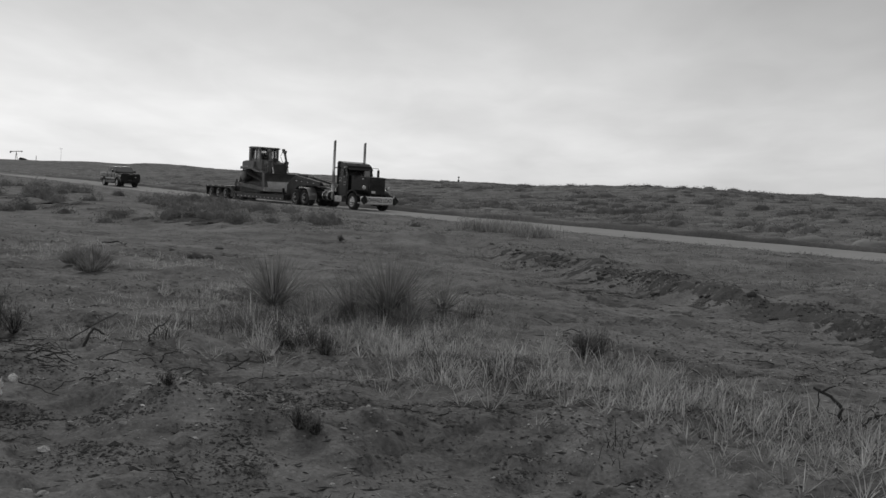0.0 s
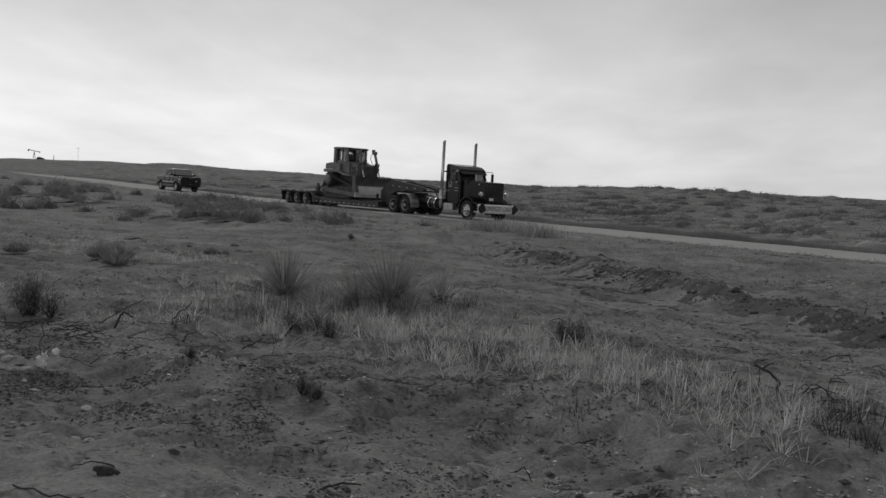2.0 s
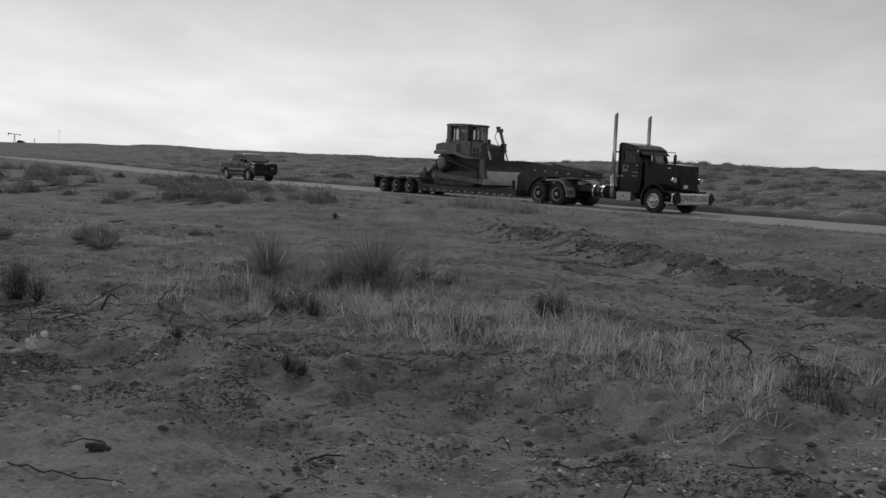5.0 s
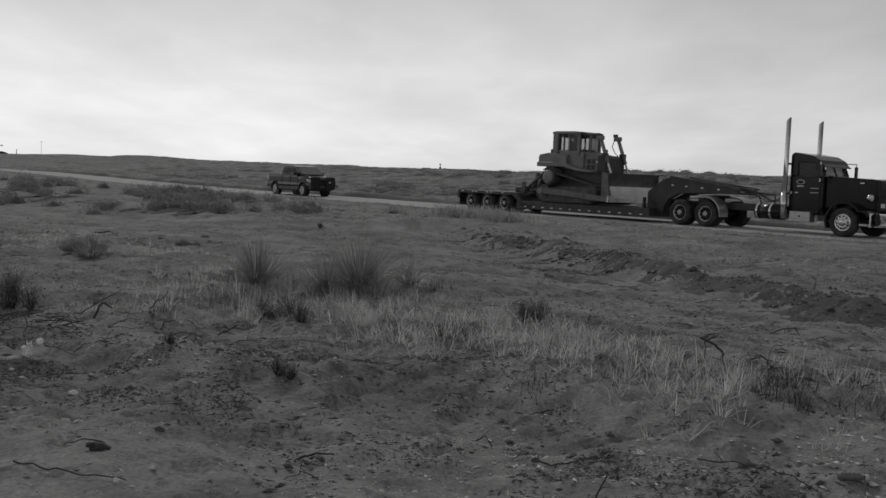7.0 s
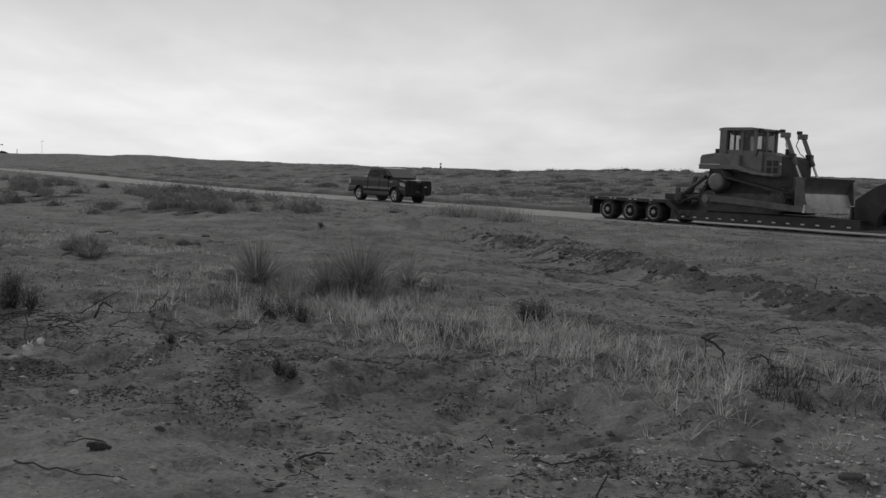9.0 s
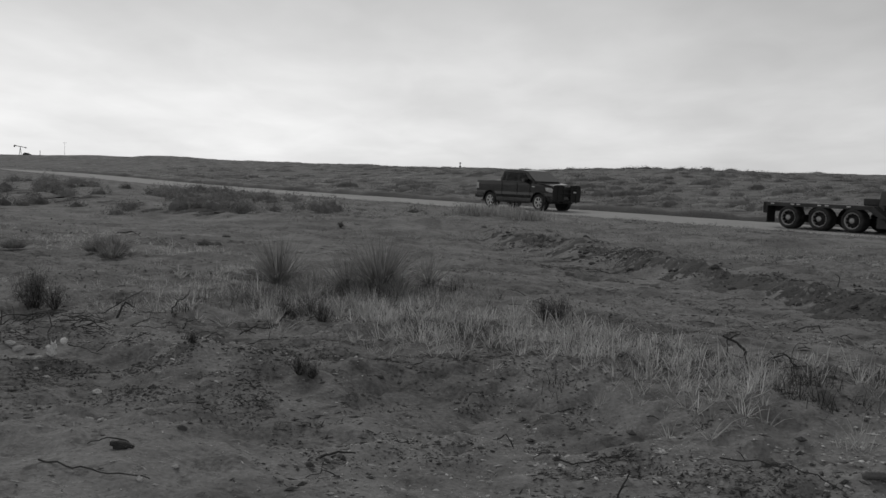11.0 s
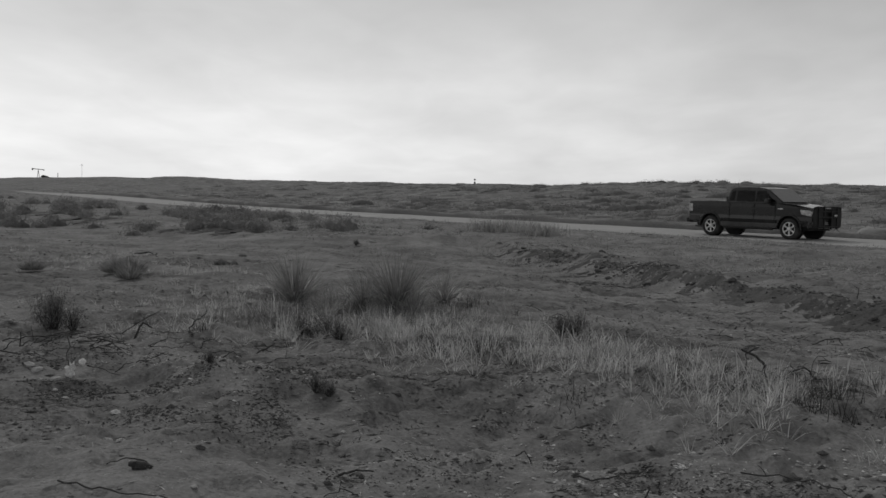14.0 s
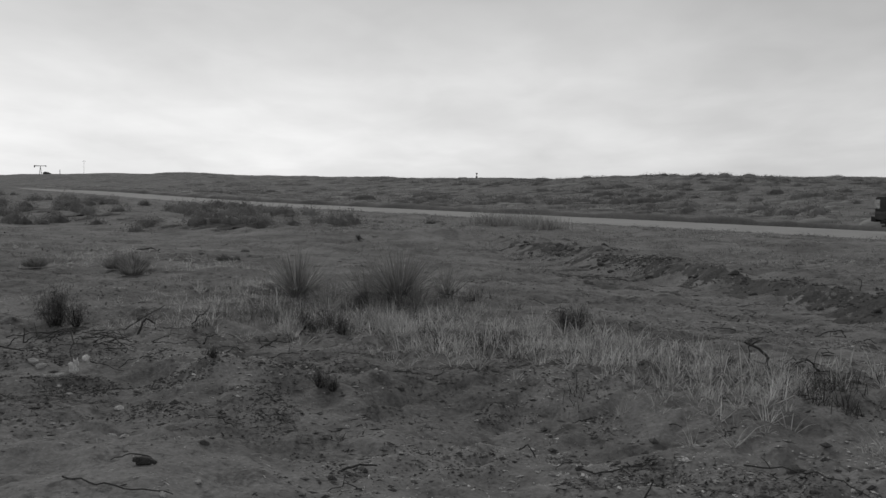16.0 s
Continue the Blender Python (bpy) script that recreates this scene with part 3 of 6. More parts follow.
        part("badge_bar", box(-2.02, -1.74, s * 0.970, s * 0.978, 1.74, 1.79, 0), ALUMINIUM, t)
    # body of the day cab
    low = [(-2.34, 0.92), (-2.20, 0.70), (-1.18, 0.70), (-0.97, 1.0), (-0.97, 2.14), (-2.34, 2.14)]
    part("cab", prism(low, -0.95, 0.95, 0.03), BLACKPAINT, t, "black cab body")
    back = [(-2.34, 2.141), (-2.02, 2.141), (-2.02, 3.0), (-2.22, 3.02), (-2.34, 2.92)]
    part("cab_back", prism(back, -0.95, 0.95, 0.03), BLACKPAINT, t)
    roof = [(-2.06, 2.66), (-1.30, 2.60), (-1.16, 2.56), (-1.08, 2.58), (-1.18, 2.74), (-1.5, 2.91), (-2.06, 3.0)]
    part("roof", prism(roof, -0.94, 0.94, 0.03), BLACKPAINT, t)
    part("visor", prism([(-1.24, 2.72), (-0.95, 2.50), (-0.95, 2.47), (-1.26, 2.66)], -0.90, 0.90, 0.006), BLACKPAINT, t, "black drop visor")
    for s in (-1, 1):
        part("windshield", prism([(-0.985, 2.15), (-1.21, 2.64), (-1.22, 2.63), (-1.0, 2.15)], s * 0.03, s * 0.86, 0), CLEARGLASS, t)
    part("windshield_post", prism([(-0.97, 2.14), (-1.20, 2.64), (-1.25, 2.64), (-1.02, 2.14)], -0.03, 0.03, 0), BLACKPAINT, t)
    part("seat_back", prism([(-1.95, 1.9), (-1.80, 1.9), (-1.86, 2.45), (-1.95, 2.45)], -0.75, 0.75, 0.03), DOZERDARK, t)
    # hood, narrowing to the grille
    hood = [(-0.96, 1.0), (0.84, 0.98), (0.86, 2.02), (0.80, 2.08), (-0.96, 2.17)]
    part("hood", prism(hood, -0.80, 0.80, 0.06, taper=lambda x, z: 1 - 0.28 * max(0, min(1, (x + 0.96) / 1.8))), BLACKPAINT, t, "long black hood")
    part("hood_badge", box(0.30, 0.46, -0.725, -0.712, 1.92, 1.96, 0.003), CHROME, t)
    g = part("grille_frame", prism([(0.84, 0.96), (0.95, 0.96), (0.95, 2.06), (0.84, 2.08)], -0.56, 0.56, 0.03), BLACKPAINT, t)
    for k in range(14):
        y = -0.47 + 0.94 * k / 13
        part("grille_bar", box(0.95, 0.963, y - 0.012, y + 0.012, 1.02, 2.0, 0.004), TRIM, g)
    part("license_plate", box(0.955, 0.975, -0.44, -0.16, 1.08, 1.23, 0.004), REFLECT, t)
    # bumper and the banner tied on it
    bp = [(1.16, 0.40), (1.18, 0.64), (1.16, 0.88), (1.10, 0.88), (1.12, 0.64), (1.10, 0.40)]
    bm = prism(bp, -1.24, 1.24, 0)
    bmesh.ops.subdivide_edges(bm, edges=[e for e in bm.edges if abs(e.verts[0].co.y - e.verts[1].co.y) > 1], cuts=16)
    for v in bm.verts:
        v.co.x -= 0.42 * max(0, abs(v.co.y) - 0.85) ** 1.3
    part("bumper", bm, CHROME, t, "deep chrome front bumper")
    part("bumper_bracket", box(0.80, 1.12, -0.44, 0.44, 0.55, 0.80), TRAILERPAINT, t)
    bn = part("banner", box(1.186, 1.196, -0.86, 1.02, 0.46, 0.84, 0.003), BANNER, t, "pale oversize load banner with black letters")
    lettering("banner_letters", "OVERSIZE LOAD", 0.30, Matrix.Translation((1.20, 0.08, 0.65)) @ Euler((radians(90), 0, radians(90))).to_matrix().to_4x4() @ Matrix.Diagonal((0.80, 1.15, 1, 1)), LETTER, bn)
    for y in (-1.06, 1.18):
        bm = bmesh.new()
        bmesh.ops.create_grid(bm, x_segments=5, y_segments=5, size=0.21, matrix=Matrix.Translation((1.20, y, 0.66)) @ Matrix.Rotation(radians(90), 4, "Y") @ Matrix.Rotation(radians(38), 4, "Z"))
        for v in bm.verts:
            v.co.x += 0.035 * math.sin(v.co.y * 18 + v.co.z * 9)
        bmesh.ops.solidify(bm, geom=bm.faces[:], thickness=0.006)
        part("flag", bm, FLAG, t, "dark square warning flag")
    part("step_plate", box(0.58, 0.98, -1.18, -0.86, 0.42, 0.50), ALUMINIUM, t)
    # deck, fifth wheel, air lines, axles
    part("deck_plate", box(-3.9, -2.5, -0.42, 0.42, 1.0, 1.03), ALUMINIUM, t)
    part("fifth_wheel", prism([(-7.1, 1.12), (-5.9, 1.22), (-5.9, 1.28), (-7.1, 1.20)], -0.48, 0.48, 0.01), DOZERDARK, t)
    part("fifth_wheel_mount", box(-6.8, -6.1, -0.45, 0.45, 1.0, 1.16), DOZERDARK, t)
    for x in (-7.11, -5.85, 0):
        part("axle", rod((x, -0.9, 0.52), (x, 0.9, 0.52), 0.09), DOZERDARK, t)
    for y, dz in ((-0.25, 0.0), (0.0, 0.06), (0.22, 0.02)):
        pts = [(-2.42, y, 1.75), (-2.75, y, 1.55 + dz), (-3.2, y * 1.1, 1.22 + dz), (-3.7, y, 1.12), (-4.25, y, 1.36 + dz), (-4.75, y, 1.46)]
        part("air_line", pipe(pts, 0.018), LETTER, t)
    part("pole_rack", pipe([(-3.9, -0.3, 1.03), (-4.1, -0.3, 1.45), (-3.7, 0.3, 1.38), (-3.7, 0.3, 1.03)], 0.025), DOZERDARK, t)
    part("rear_frame_end", box(-8.0, -7.9, -0.5, 0.5, 0.65, 1.02), DOZERDARK, t)
    return t


# ---- the lowboy trailer ----
def build_trailer():
    t = tagged(new("lowboy_trailer"), "dark three-axle lowboy trailer with a humped gooseneck", "trailer")
    for s in (-1, 1):
        for x in (-20.42, -19.15, -17.86):
            wheel(t, x, s * 1.26, 0.43, 0.52, 0.30, "dish", "truck")
        neck = [(-9.25, 0.42), (-9.25, 1.30), (-8.95, 1.52), (-8.5, 1.82), (-8.15, 1.95), (-7.7, 1.95), (-6.2, 1.74), (-4.78, 1.54), (-4.78, 1.34), (-6.4, 1.34), (-7.6, 1.28), (-8.1, 1.05), (-8.35, 0.70), (-8.40, 0.42)]
        part("gooseneck_beam", prism(neck, s * 0.46, s * 0.72, 0.02), TRAILERPAINT, t, "dark humped gooseneck beam")
        part("gooseneck_rail", prism([(-8.1, 1.96), (-4.7, 1.55), (-4.7, 1.60), (-8.1, 2.02)], s * 0.62, s * 0.74, 0.006), TRAILERPAINT, t)
        part("side_beam", prism([(-16.95, 0.21), (-9.0, 0.21), (-8.7, 0.32), (-8.7, 0.58), (-16.95, 0.58)], s * 1.10, s * 1.25, 0.012), TRAILERPAINT, t)
        part("rear_side_beam", prism([(-21.4, 0.84), (-17.3, 0.84), (-16.6, 0.40), (-16.6, 0.60), (-17.15, 0.98), (-21.4, 0.98)], s * 1.12, s * 1.25, 0.01), TRAILERPAINT, t)
        part("mud_flap", box(-21.36, -21.33, s * 0.72, s * 1.24, 0.20, 0.86, 0.004), LETTER, t)
        for k in range(13):
            x = -16.4 + k * 0.60
            part("reflector", box(x, x + 0.15, s * 1.25, s * 1.258, 0.30, 0.345, 0), REFLECT, t, "pale reflector strip")
        for x in (-21.2, -20.35, -20.1, -19.25, -18.95, -18.1):
            part("reflector", box(x, x + 0.15, s * 1.25, s * 1.258, 0.91, 0.95, 0), REFLECT, t, "pale reflector strip")
        for x in (-8.0, -7.3, -6.5, -5.7):
            part("side_marker", box(x, x + 0.12, s * 0.72, s * 0.73, 1.50 + 0.05 * (-x - 6), 1.55 + 0.05 * (-x - 6), 0), REFLECT, t)
        for k in range(9):
            part("outrigger", box(-16.2 + k * 0.85, -16.12 + k * 0.85, s * 0.9, s * 1.10, 0.32, 0.54, 0.006), TRAILERPAINT, t)
        part("tail_flag", box(-21.56, -21.40, s * 1.12, s * 1.20, 0.55, 0.98, 0.02), FLAG, t)
        for k, (x, z) in enumerate(((-16.7, 0.30), (-16.3, 0.26))):
            part("chain_loop", pipe([(x, s * 1.27, 0.5), (x + 0.18, s * 1.28, z), (x + 0.4, s * 1.27, 0.5)], 0.02), DOZERDARK, t)
    for k in range(8):
        y = -1.08 + k * 0.27
        part("deck_plank", box(-16.7, -9.1, y, y + 0.255, 0.54, 0.59, 0.006), DOZERDARK, t, "")
    part("rear_deck", box(-21.4, -17.1, -1.12, 1.12, 0.86, 0.985), TRAILERPAINT, t)
    part("rear_slope", prism([(-17.15, 0.86), (-16.6, 0.50), (-16.6, 0.59), (-17.1, 0.98)], -1.12, 1.12, 0.006), TRAILERPAINT, t)
    part("center_beam", box(-20.9, -9.2, -0.35, 0.35, 0.24, 0.53), TRAILERPAINT, t)
    part("neck_cross_plate", box(-9.24, -8.6, -0.46, 0.46, 0.5, 1.2), TRAILERPAINT, t)
    part("neck_deck", prism([(-8.2, 1.80), (-4.8, 1.38), (-4.8, 1.42), (-8.2, 1.86)], -0.46, 0.46, 0.004), DOZERDARK, t)
    part("neck_foot", box(-9.3, -8.7, -1.247, 1.247, 0.24, 0.60, 0.02), TRAILERPAINT, t)
    part("neck_stake", box(-9.2, -9.12, -1.1, -0.95, 0.60, 1.06, 0.006), TRAILERPAINT, t)
    part("neck_stake", box(-9.2, -9.12, 0.95, 1.1, 0.60, 1.06, 0.006), TRAILERPAINT, t)
    part("neck_plate", box(-7.75, -7.2, -0.735, -0.72, 1.76, 1.84, 0.003), TRIM, t)
    part("cylinder", rod((-8.6, 0, 0.9), (-7.2, 0, 1.5), 0.09), DOZERDARK, t)
    for x in (-20.42, -19.15, -17.86):
        part("axle", rod((x, -0.8, 0.43), (x, 0.8, 0.43), 0.07), DOZERDARK, t)
    part("tail_plate", box(-21.43, -21.38, -1.2, 1.2, 0.62, 0.98), TRAILERPAINT, t)
    return t


# ---- the bulldozer on the deck ----
def build_dozer():
    t = tagged(new("bulldozer"), "worn crawler bulldozer with raised drive sprockets and wide blade", "bulldozer")
    D = 0.695
    for s in (-1, 1):
        y0, y1 = s * 0.80, s * 1.36
        # track path round sprocket, rear idler and front idler
        loop = arc(-14.72, 1.90, 0.46, 128, 22, 9) + arc(-12.10, 1.20, 0.44, 66, -90, 11) + arc(-15.05, 1.20, 0.44, -90, -198, 9)
        inner = arc(-14.72, 1.90, 0.40, 128, 22, 9) + arc(-12.10, 1.20, 0.38, 66, -90, 11) + arc(-15.05, 1.20, 0.38, -90, -198, 9)
        bm = bmesh.new()
        n = len(loop)
        rows = [[bm.verts.new((x, y, z)) for x, z in ring] for ring, y in ((loop, y0 + s * 0.06), (loop, y1 - s * 0.06), (inner, y1 - s * 0.06), (inner, y0 + s * 0.06))]
        for a, b in zip(rows, rows[1:] + rows[:1]):
            for k in range(n):
                bm.faces.new((a[k], a[(k + 1) % n], b[(k + 1) % n], b[k]))
        track = part("track", bm, DOZERDUST, t, "dirty steel crawler track")
        pts = [Vector((x, 0, z)) for x, z in loop]
        lens = [(pts[(k + 1) % n] - pts[k]).length for k in range(n)]
        total, count = sum(lens), 42
        shoe = None
        for j in range(count):
            want, k = total * j / count, 0
            while want > lens[k]:
                want -= lens[k]
                k += 1
            a, b = pts[k], pts[(k + 1) % n]
            p, tan = a + (b - a) * (want / lens[k]), (b - a).normalized()
            ang = -math.degrees(math.atan2(tan.z, tan.x))
            if shoe is None:
                bm = box(-0.095, 0.095, y0, y1, 0.0, 0.018, 0)
                box(-0.095, -0.075, y0, y1, 0.018, 0.055, 0, bm)
                shoe = part("track_shoe", bm, DOZERDUST, track)
                ob = shoe
            else:
                ob = new("track_shoe", shoe.data)
                ob.parent = track
            ob.matrix_basis = pose(p.x, 0, p.z, 0, ang, 0)
        for cx, cz, r in ((-14.72, 1.90, 0.38), (-12.10, 1.20, 0.36), (-15.05, 1.20, 0.36)):
            part("sprocket" if r == 0.38 else "idler", rod((cx, s * 0.86, cz), (cx, s * 1.30, cz), r, 24), DOZERDUST, t, "", False)
        ob = part("final_drive", lathe([(0.33, s * 1.28), (0.34, s * 1.40), (0.28, s * 1.46), (0.05, s * 1.47)], 24), DOZERPAINT, t, "round final drive cover", True)
        ob.location = (-14.72, 0, 1.90)
        part("roller_frame", prism([(-15.1, 1.02), (-12.0, 1.02), (-12.0, 1.36), (-12.6, 1.50), (-14.0, 1.46), (-15.1, 1.36)], s * 0.90, s * 1.24, 0.03), DOZERDUST, t)
        part("track_guard", prism([(-15.05, 0.74), (-12.1, 0.74), (-12.0, 1.05), (-15.1, 1.05)], s * 0.92, s * 1.28, 0.02), DOZERDUST, t)
        for k in range(7):
            part("track_roller", rod((-14.6 + k * 0.36, s * 0.95, 0.93), (-14.6 + k * 0.36, s * 1.22, 0.93), 0.11, 14), DOZERDUST, t)
        arm = [(-15.05, 1.10), (-15.05, 1.36), (-13.6, 1.32), (-11.05, 1.10), (-11.05, 0.86), (-13.6, 1.04)]
        part("push_arm", prism(arm, s * 1.42, s * 1.60, 0.03), DOZERWORN, t, "heavy push arm")
        part("trunnion", rod((-15.0, s * 1.2, 1.22), (-15.0, s * 1.66, 1.22), 0.16, 16), DOZERPAINT, t)
        # track fender and tank side
        part("fender", prism([(-15.75, 2.40), (-14.0, 2.40), (-13.2, 2.22), (-12.3, 2.16), (-12.3, 2.24), (-13.2, 2.34), (-13.9, 2.56), (-15.75, 2.60)], s * 0.60, s * 1.15, 0.02), DOZERPAINT, t)
        # lift cylinder: trunnion head, barrel and bright rod
        part("lift_cylinder", rod((-12.24, s * 0.60, 3.78), (-11.72, s * 0.60, 2.62), 0.085, 14), DOZERPAINT, t, "", True)
        part("cylinder_head", box(-12.42, -12.08, s * 0.49, s * 0.71, 3.66, 3.86, 0.03), DOZERPAINT, t)
        part("cylinder_rod", rod((-11.72, s * 0.60, 2.62), (-11.42, s * 0.60, 1.96), 0.045, 12), CHROME, t, "bright cylinder rod")
        part("cylinder_yoke", box(-12.02, -11.80, s * 0.48, s * 0.74, 2.86, 3.06, 0.02), DOZERDARK, t)
        part("hose", pipe([(-12.3, s * 0.42, 3.66), (-12.36, s * 0.36, 3.40), (-12.2, s * 0.40, 3.1), (-12.0, s * 0.40, 2.95)], 0.018), LETTER, t)
        # engine side
        part("engine_side", prism([(-13.15, 2.15), (-12.32, 2.11), (-12.32, 2.96), (-13.15, 3.10)], s * 0.50, s * 0.62, 0.02), DOZERPAINT, t)
        door = part("engine_door", box(-13.02, -12.42, s * 0.62, s * 0.64, 2.24, 2.86, 0.01), DOZERPAINT, t)
        for a in range(2):
            for b in range(2):
                part("louvre", box(-12.96 + a * 0.28, -12.74 + a * 0.28, s * 0.64, s * 0.648, 2.30 + b * 0.27, 2.52 + b * 0.27, 0.004), DOZERDARK, door)
        part("number_plate", box(-12.41, -12.33, s * 0.62, s * 0.632, 2.62, 2.70, 0.002), REFLECT, t)
    part("belly", prism([(-15.6, 1.35), (-11.4, 1.20), (-11.4, 2.16), (-13.2, 2.20), (-15.6, 2.45)], -0.62, 0.62, 0.03), DOZERDUST, t)
    part("hood", prism([(-13.15, 2.15), (-11.98, 2.12), (-11.98, 2.84), (-12.15, 2.88), (-13.15, 3.14)], -0.50, 0.50, 0.03), DOZERPAINT, t)
    part("radiator_guard", prism([(-12.31, 1.75), (-11.82, 1.75), (-11.82, 2.82), (-11.95, 2.90), (-12.31, 2.98)], -0.65, 0.65, 0.02), DOZERDARK, t, "black radiator guard")
    part("precleaner", rod((-12.55, 0.12, 3.02), (-12.55, 0.12, 3.26), 0.10, 16), DOZERDARK, t)
    part("exhaust_pipe", rod((-12.3, -0.1, 2.85), (-12.3, -0.1, 3.22), 0.075, 14), DOZERDARK, t)
    # rear tank
    tank = [(-15.86, 2.42), (-14.0, 2.42), (-14.0, 2.98), (-15.2, 3.06), (-15.80, 2.98), (-15.86, 2.86)]
    part("fuel_tank", prism(tank, -0.95, 0.95, 0.05), DOZERPAINT, t)
    part("tank_strip", box(-15.88, -14.9, -0.965, -0.945, 2.56, 2.62, 0.004), REFLECT, t)
    part("filler_cap", rod((-15.3, -0.55, 3.02), (-15.3, -0.55, 3.24), 0.10, 14), DOZERDARK, t)
    # cab: sill, posts, roof, panes
    part("cab_sill", prism([(-15.0, 2.30), (-13.12, 2.30), (-13.12, 3.12), (-13.30, 3.12), (-13.34, 2.95), (-15.0, 2.98)], -0.74, 0.74, 0.02), DOZERPAINT, t)
    for s in (-1, 1):
        part("roof_post", box(-15.04, -14.72, s * 0.56, s * 0.84, 2.95, 4.0, 0.03), DOZERPAINT, t)
        part("roof_post", box(-14.10, -14.0, s * 0.68, s * 0.76, 2.95, 3.98, 0.01), DOZERPAINT, t)
        part("roof_post", box(-13.52, -13.40, s * 0.66, s * 0.76, 2.95, 3.98, 0.015), DOZERPAINT, t)
        part("cab_door", box(-14.0, -13.40, s * 0.70, s * 0.745, 2.30, 3.16, 0.01), DOZERPAINT, t)
        part("door_pane", box(-13.99, -13.53, s * 0.715, s * 0.723, 3.16, 3.96, 0), SMOKEGLASS, t)
        part("side_pane", box(-14.72, -14.10, s * 0.715, s * 0.723, 2.98, 3.96, 0), CLEARGLASS, t)
        part("side_panel", box(-14.74, -14.08, s * 0.69, s * 0.75, 2.94, 3.20, 0.01), DOZERPAINT, t)
        part("window_bar", box(-14.44, -14.36, s * 0.70, s * 0.74, 2.98, 3.96, 0.004), DOZERDARK, t)
        part("front_pane", box(-13.42, -13.41, s * 0.06, s * 0.66, 3.12, 3.96, 0), CLEARGLASS, t)
        part("work_light", box(-13.42, -13.30, s * 0.45, s * 0.68, 3.90, 4.04, 0.02), DOZERDARK, t)
        part("work_light", box(-12.46, -12.32, s * 0.50, s * 0.70, 3.84, 3.98, 0.02), DOZERDARK, t)
    part("front_post", box(-13.46, -13.40, -0.06, 0.06, 3.10, 3.98, 0.008), DOZERPAINT, t)
    part("cab_roof", prism([(-15.10, 3.96), (-13.36, 3.94), (-13.34, 4.02), (-13.6, 4.07), (-14.8, 4.09), (-15.10, 4.06)], -0.84, 0.84, 0.03), DOZERPAINT, t)
    part("rear_pane", box(-14.96, -14.95, -0.56, 0.56, 3.0, 3.96, 0), CLEARGLASS, t)
    part("seat", prism([(-14.5, 2.9), (-13.95, 2.9), (-13.95, 3.12), (-14.3, 3.14), (-14.42, 3.66), (-14.56, 3.66)], -0.25, 0.25, 0.03), DOZERDARK, t, "black operator seat")
    part("headliner", box(-14.7, -13.5, -0.6, 0.6, 3.80, 3.95, 0.02), DOZERDARK, t)
    part("console", box(-13.7, -13.45, -0.45, 0.45, 2.9, 3.25, 0.03), DOZERDARK, t)
    # blade: a curved shell with side plates and cutting edge
    prof = [(-10.86 + (0.20 + 0.12 * q) * (2 * q - 1) ** 2 + 0.10 * (1 - q) - 0.02, 0.98 + 1.17 * q) for q in [k / 20 for k in range(21)]]
    back = [(x - 0.07, z) for x, z in prof]
    bm = bmesh.new()
    W = 1.72
    cols = [[[bm.verts.new((x, W * (2 * j / 12 - 1), z)) for x, z in ring] for j in range(13)] for ring in (prof, back)]
    for f in range(2):
        for j in range(12):
            for k in range(20):
                a = cols[f]
                bm.faces.new((a[j][k], a[j + 1][k], a[j + 1][k + 1], a[j][k + 1]))
    for j in range(12):
        for k in (0, 20):
            bm.faces.new((cols[0][j][k], cols[0][j + 1][k], cols[1][j + 1][k], cols[1][j][k]))
    for j in (0, 12):
        for k in range(20):
            bm.faces.new((cols[0][j][k], cols[0][j][k + 1], cols[1][j][k + 1], cols[1][j][k]))
    # dark paint also holds the shade of the part that curls forward
    blade = part("blade", bm, BLADEPAINT, t, "wide curved blade, scoured below, with shade and sky shine put into its greys")
    # pale plate: scoured steel, plus sky shine on the upturned part
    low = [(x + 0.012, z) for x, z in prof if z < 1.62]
    part("skylit_wear_plate", prism(low + [(x - 0.008, z) for x, z in low[::-1]], -W + 0.30, W - 0.01, 0), BLADESTEEL, blade, "scoured lower blade plate, sky shine put into its pale colour")
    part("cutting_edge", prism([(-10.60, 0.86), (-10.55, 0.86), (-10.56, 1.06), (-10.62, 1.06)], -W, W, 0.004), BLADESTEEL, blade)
    for s in (-1, 1):
        part("end_plate", prism([(-11.0, 0.90), (-10.54, 0.86), (-10.60, 1.4), (-10.66, 2.0), (-10.75, 2.16), (-11.0, 2.16)], s * W, s * (W + 0.05), 0.008), DOZERWORN, blade)
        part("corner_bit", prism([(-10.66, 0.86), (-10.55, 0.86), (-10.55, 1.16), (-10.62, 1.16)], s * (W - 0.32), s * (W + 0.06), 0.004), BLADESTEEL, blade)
        part("blade_rib", prism([(-11.2, 0.95), (-10.95, 0.95), (-10.95, 2.0), (-11.08, 2.0)], s * 0.5, s * 0.7, 0.01), DOZERDARK, blade)
    part("blade_beam", box(-11.14, -10.96, -1.5, 1.5, 1.30, 1.62), DOZERDARK, blade)
    # ripper
    rp = part("ripper_beam", box(-17.0, -16.7, -0.95, 0.95, 1.10, 1.42, 0.03), DOZERDUST, t, "rusty ripper beam")
    for y in (-0.6, 0.6):
        part("ripper_link", rod((-15.7, y, 1.25), (-16.8, y, 1.25), 0.10), DOZERDUST, t)
        part("ripper_cylinder", rod((-15.75, y, 2.1), (-16.75, y, 1.42), 0.08), DOZERDUST, t)
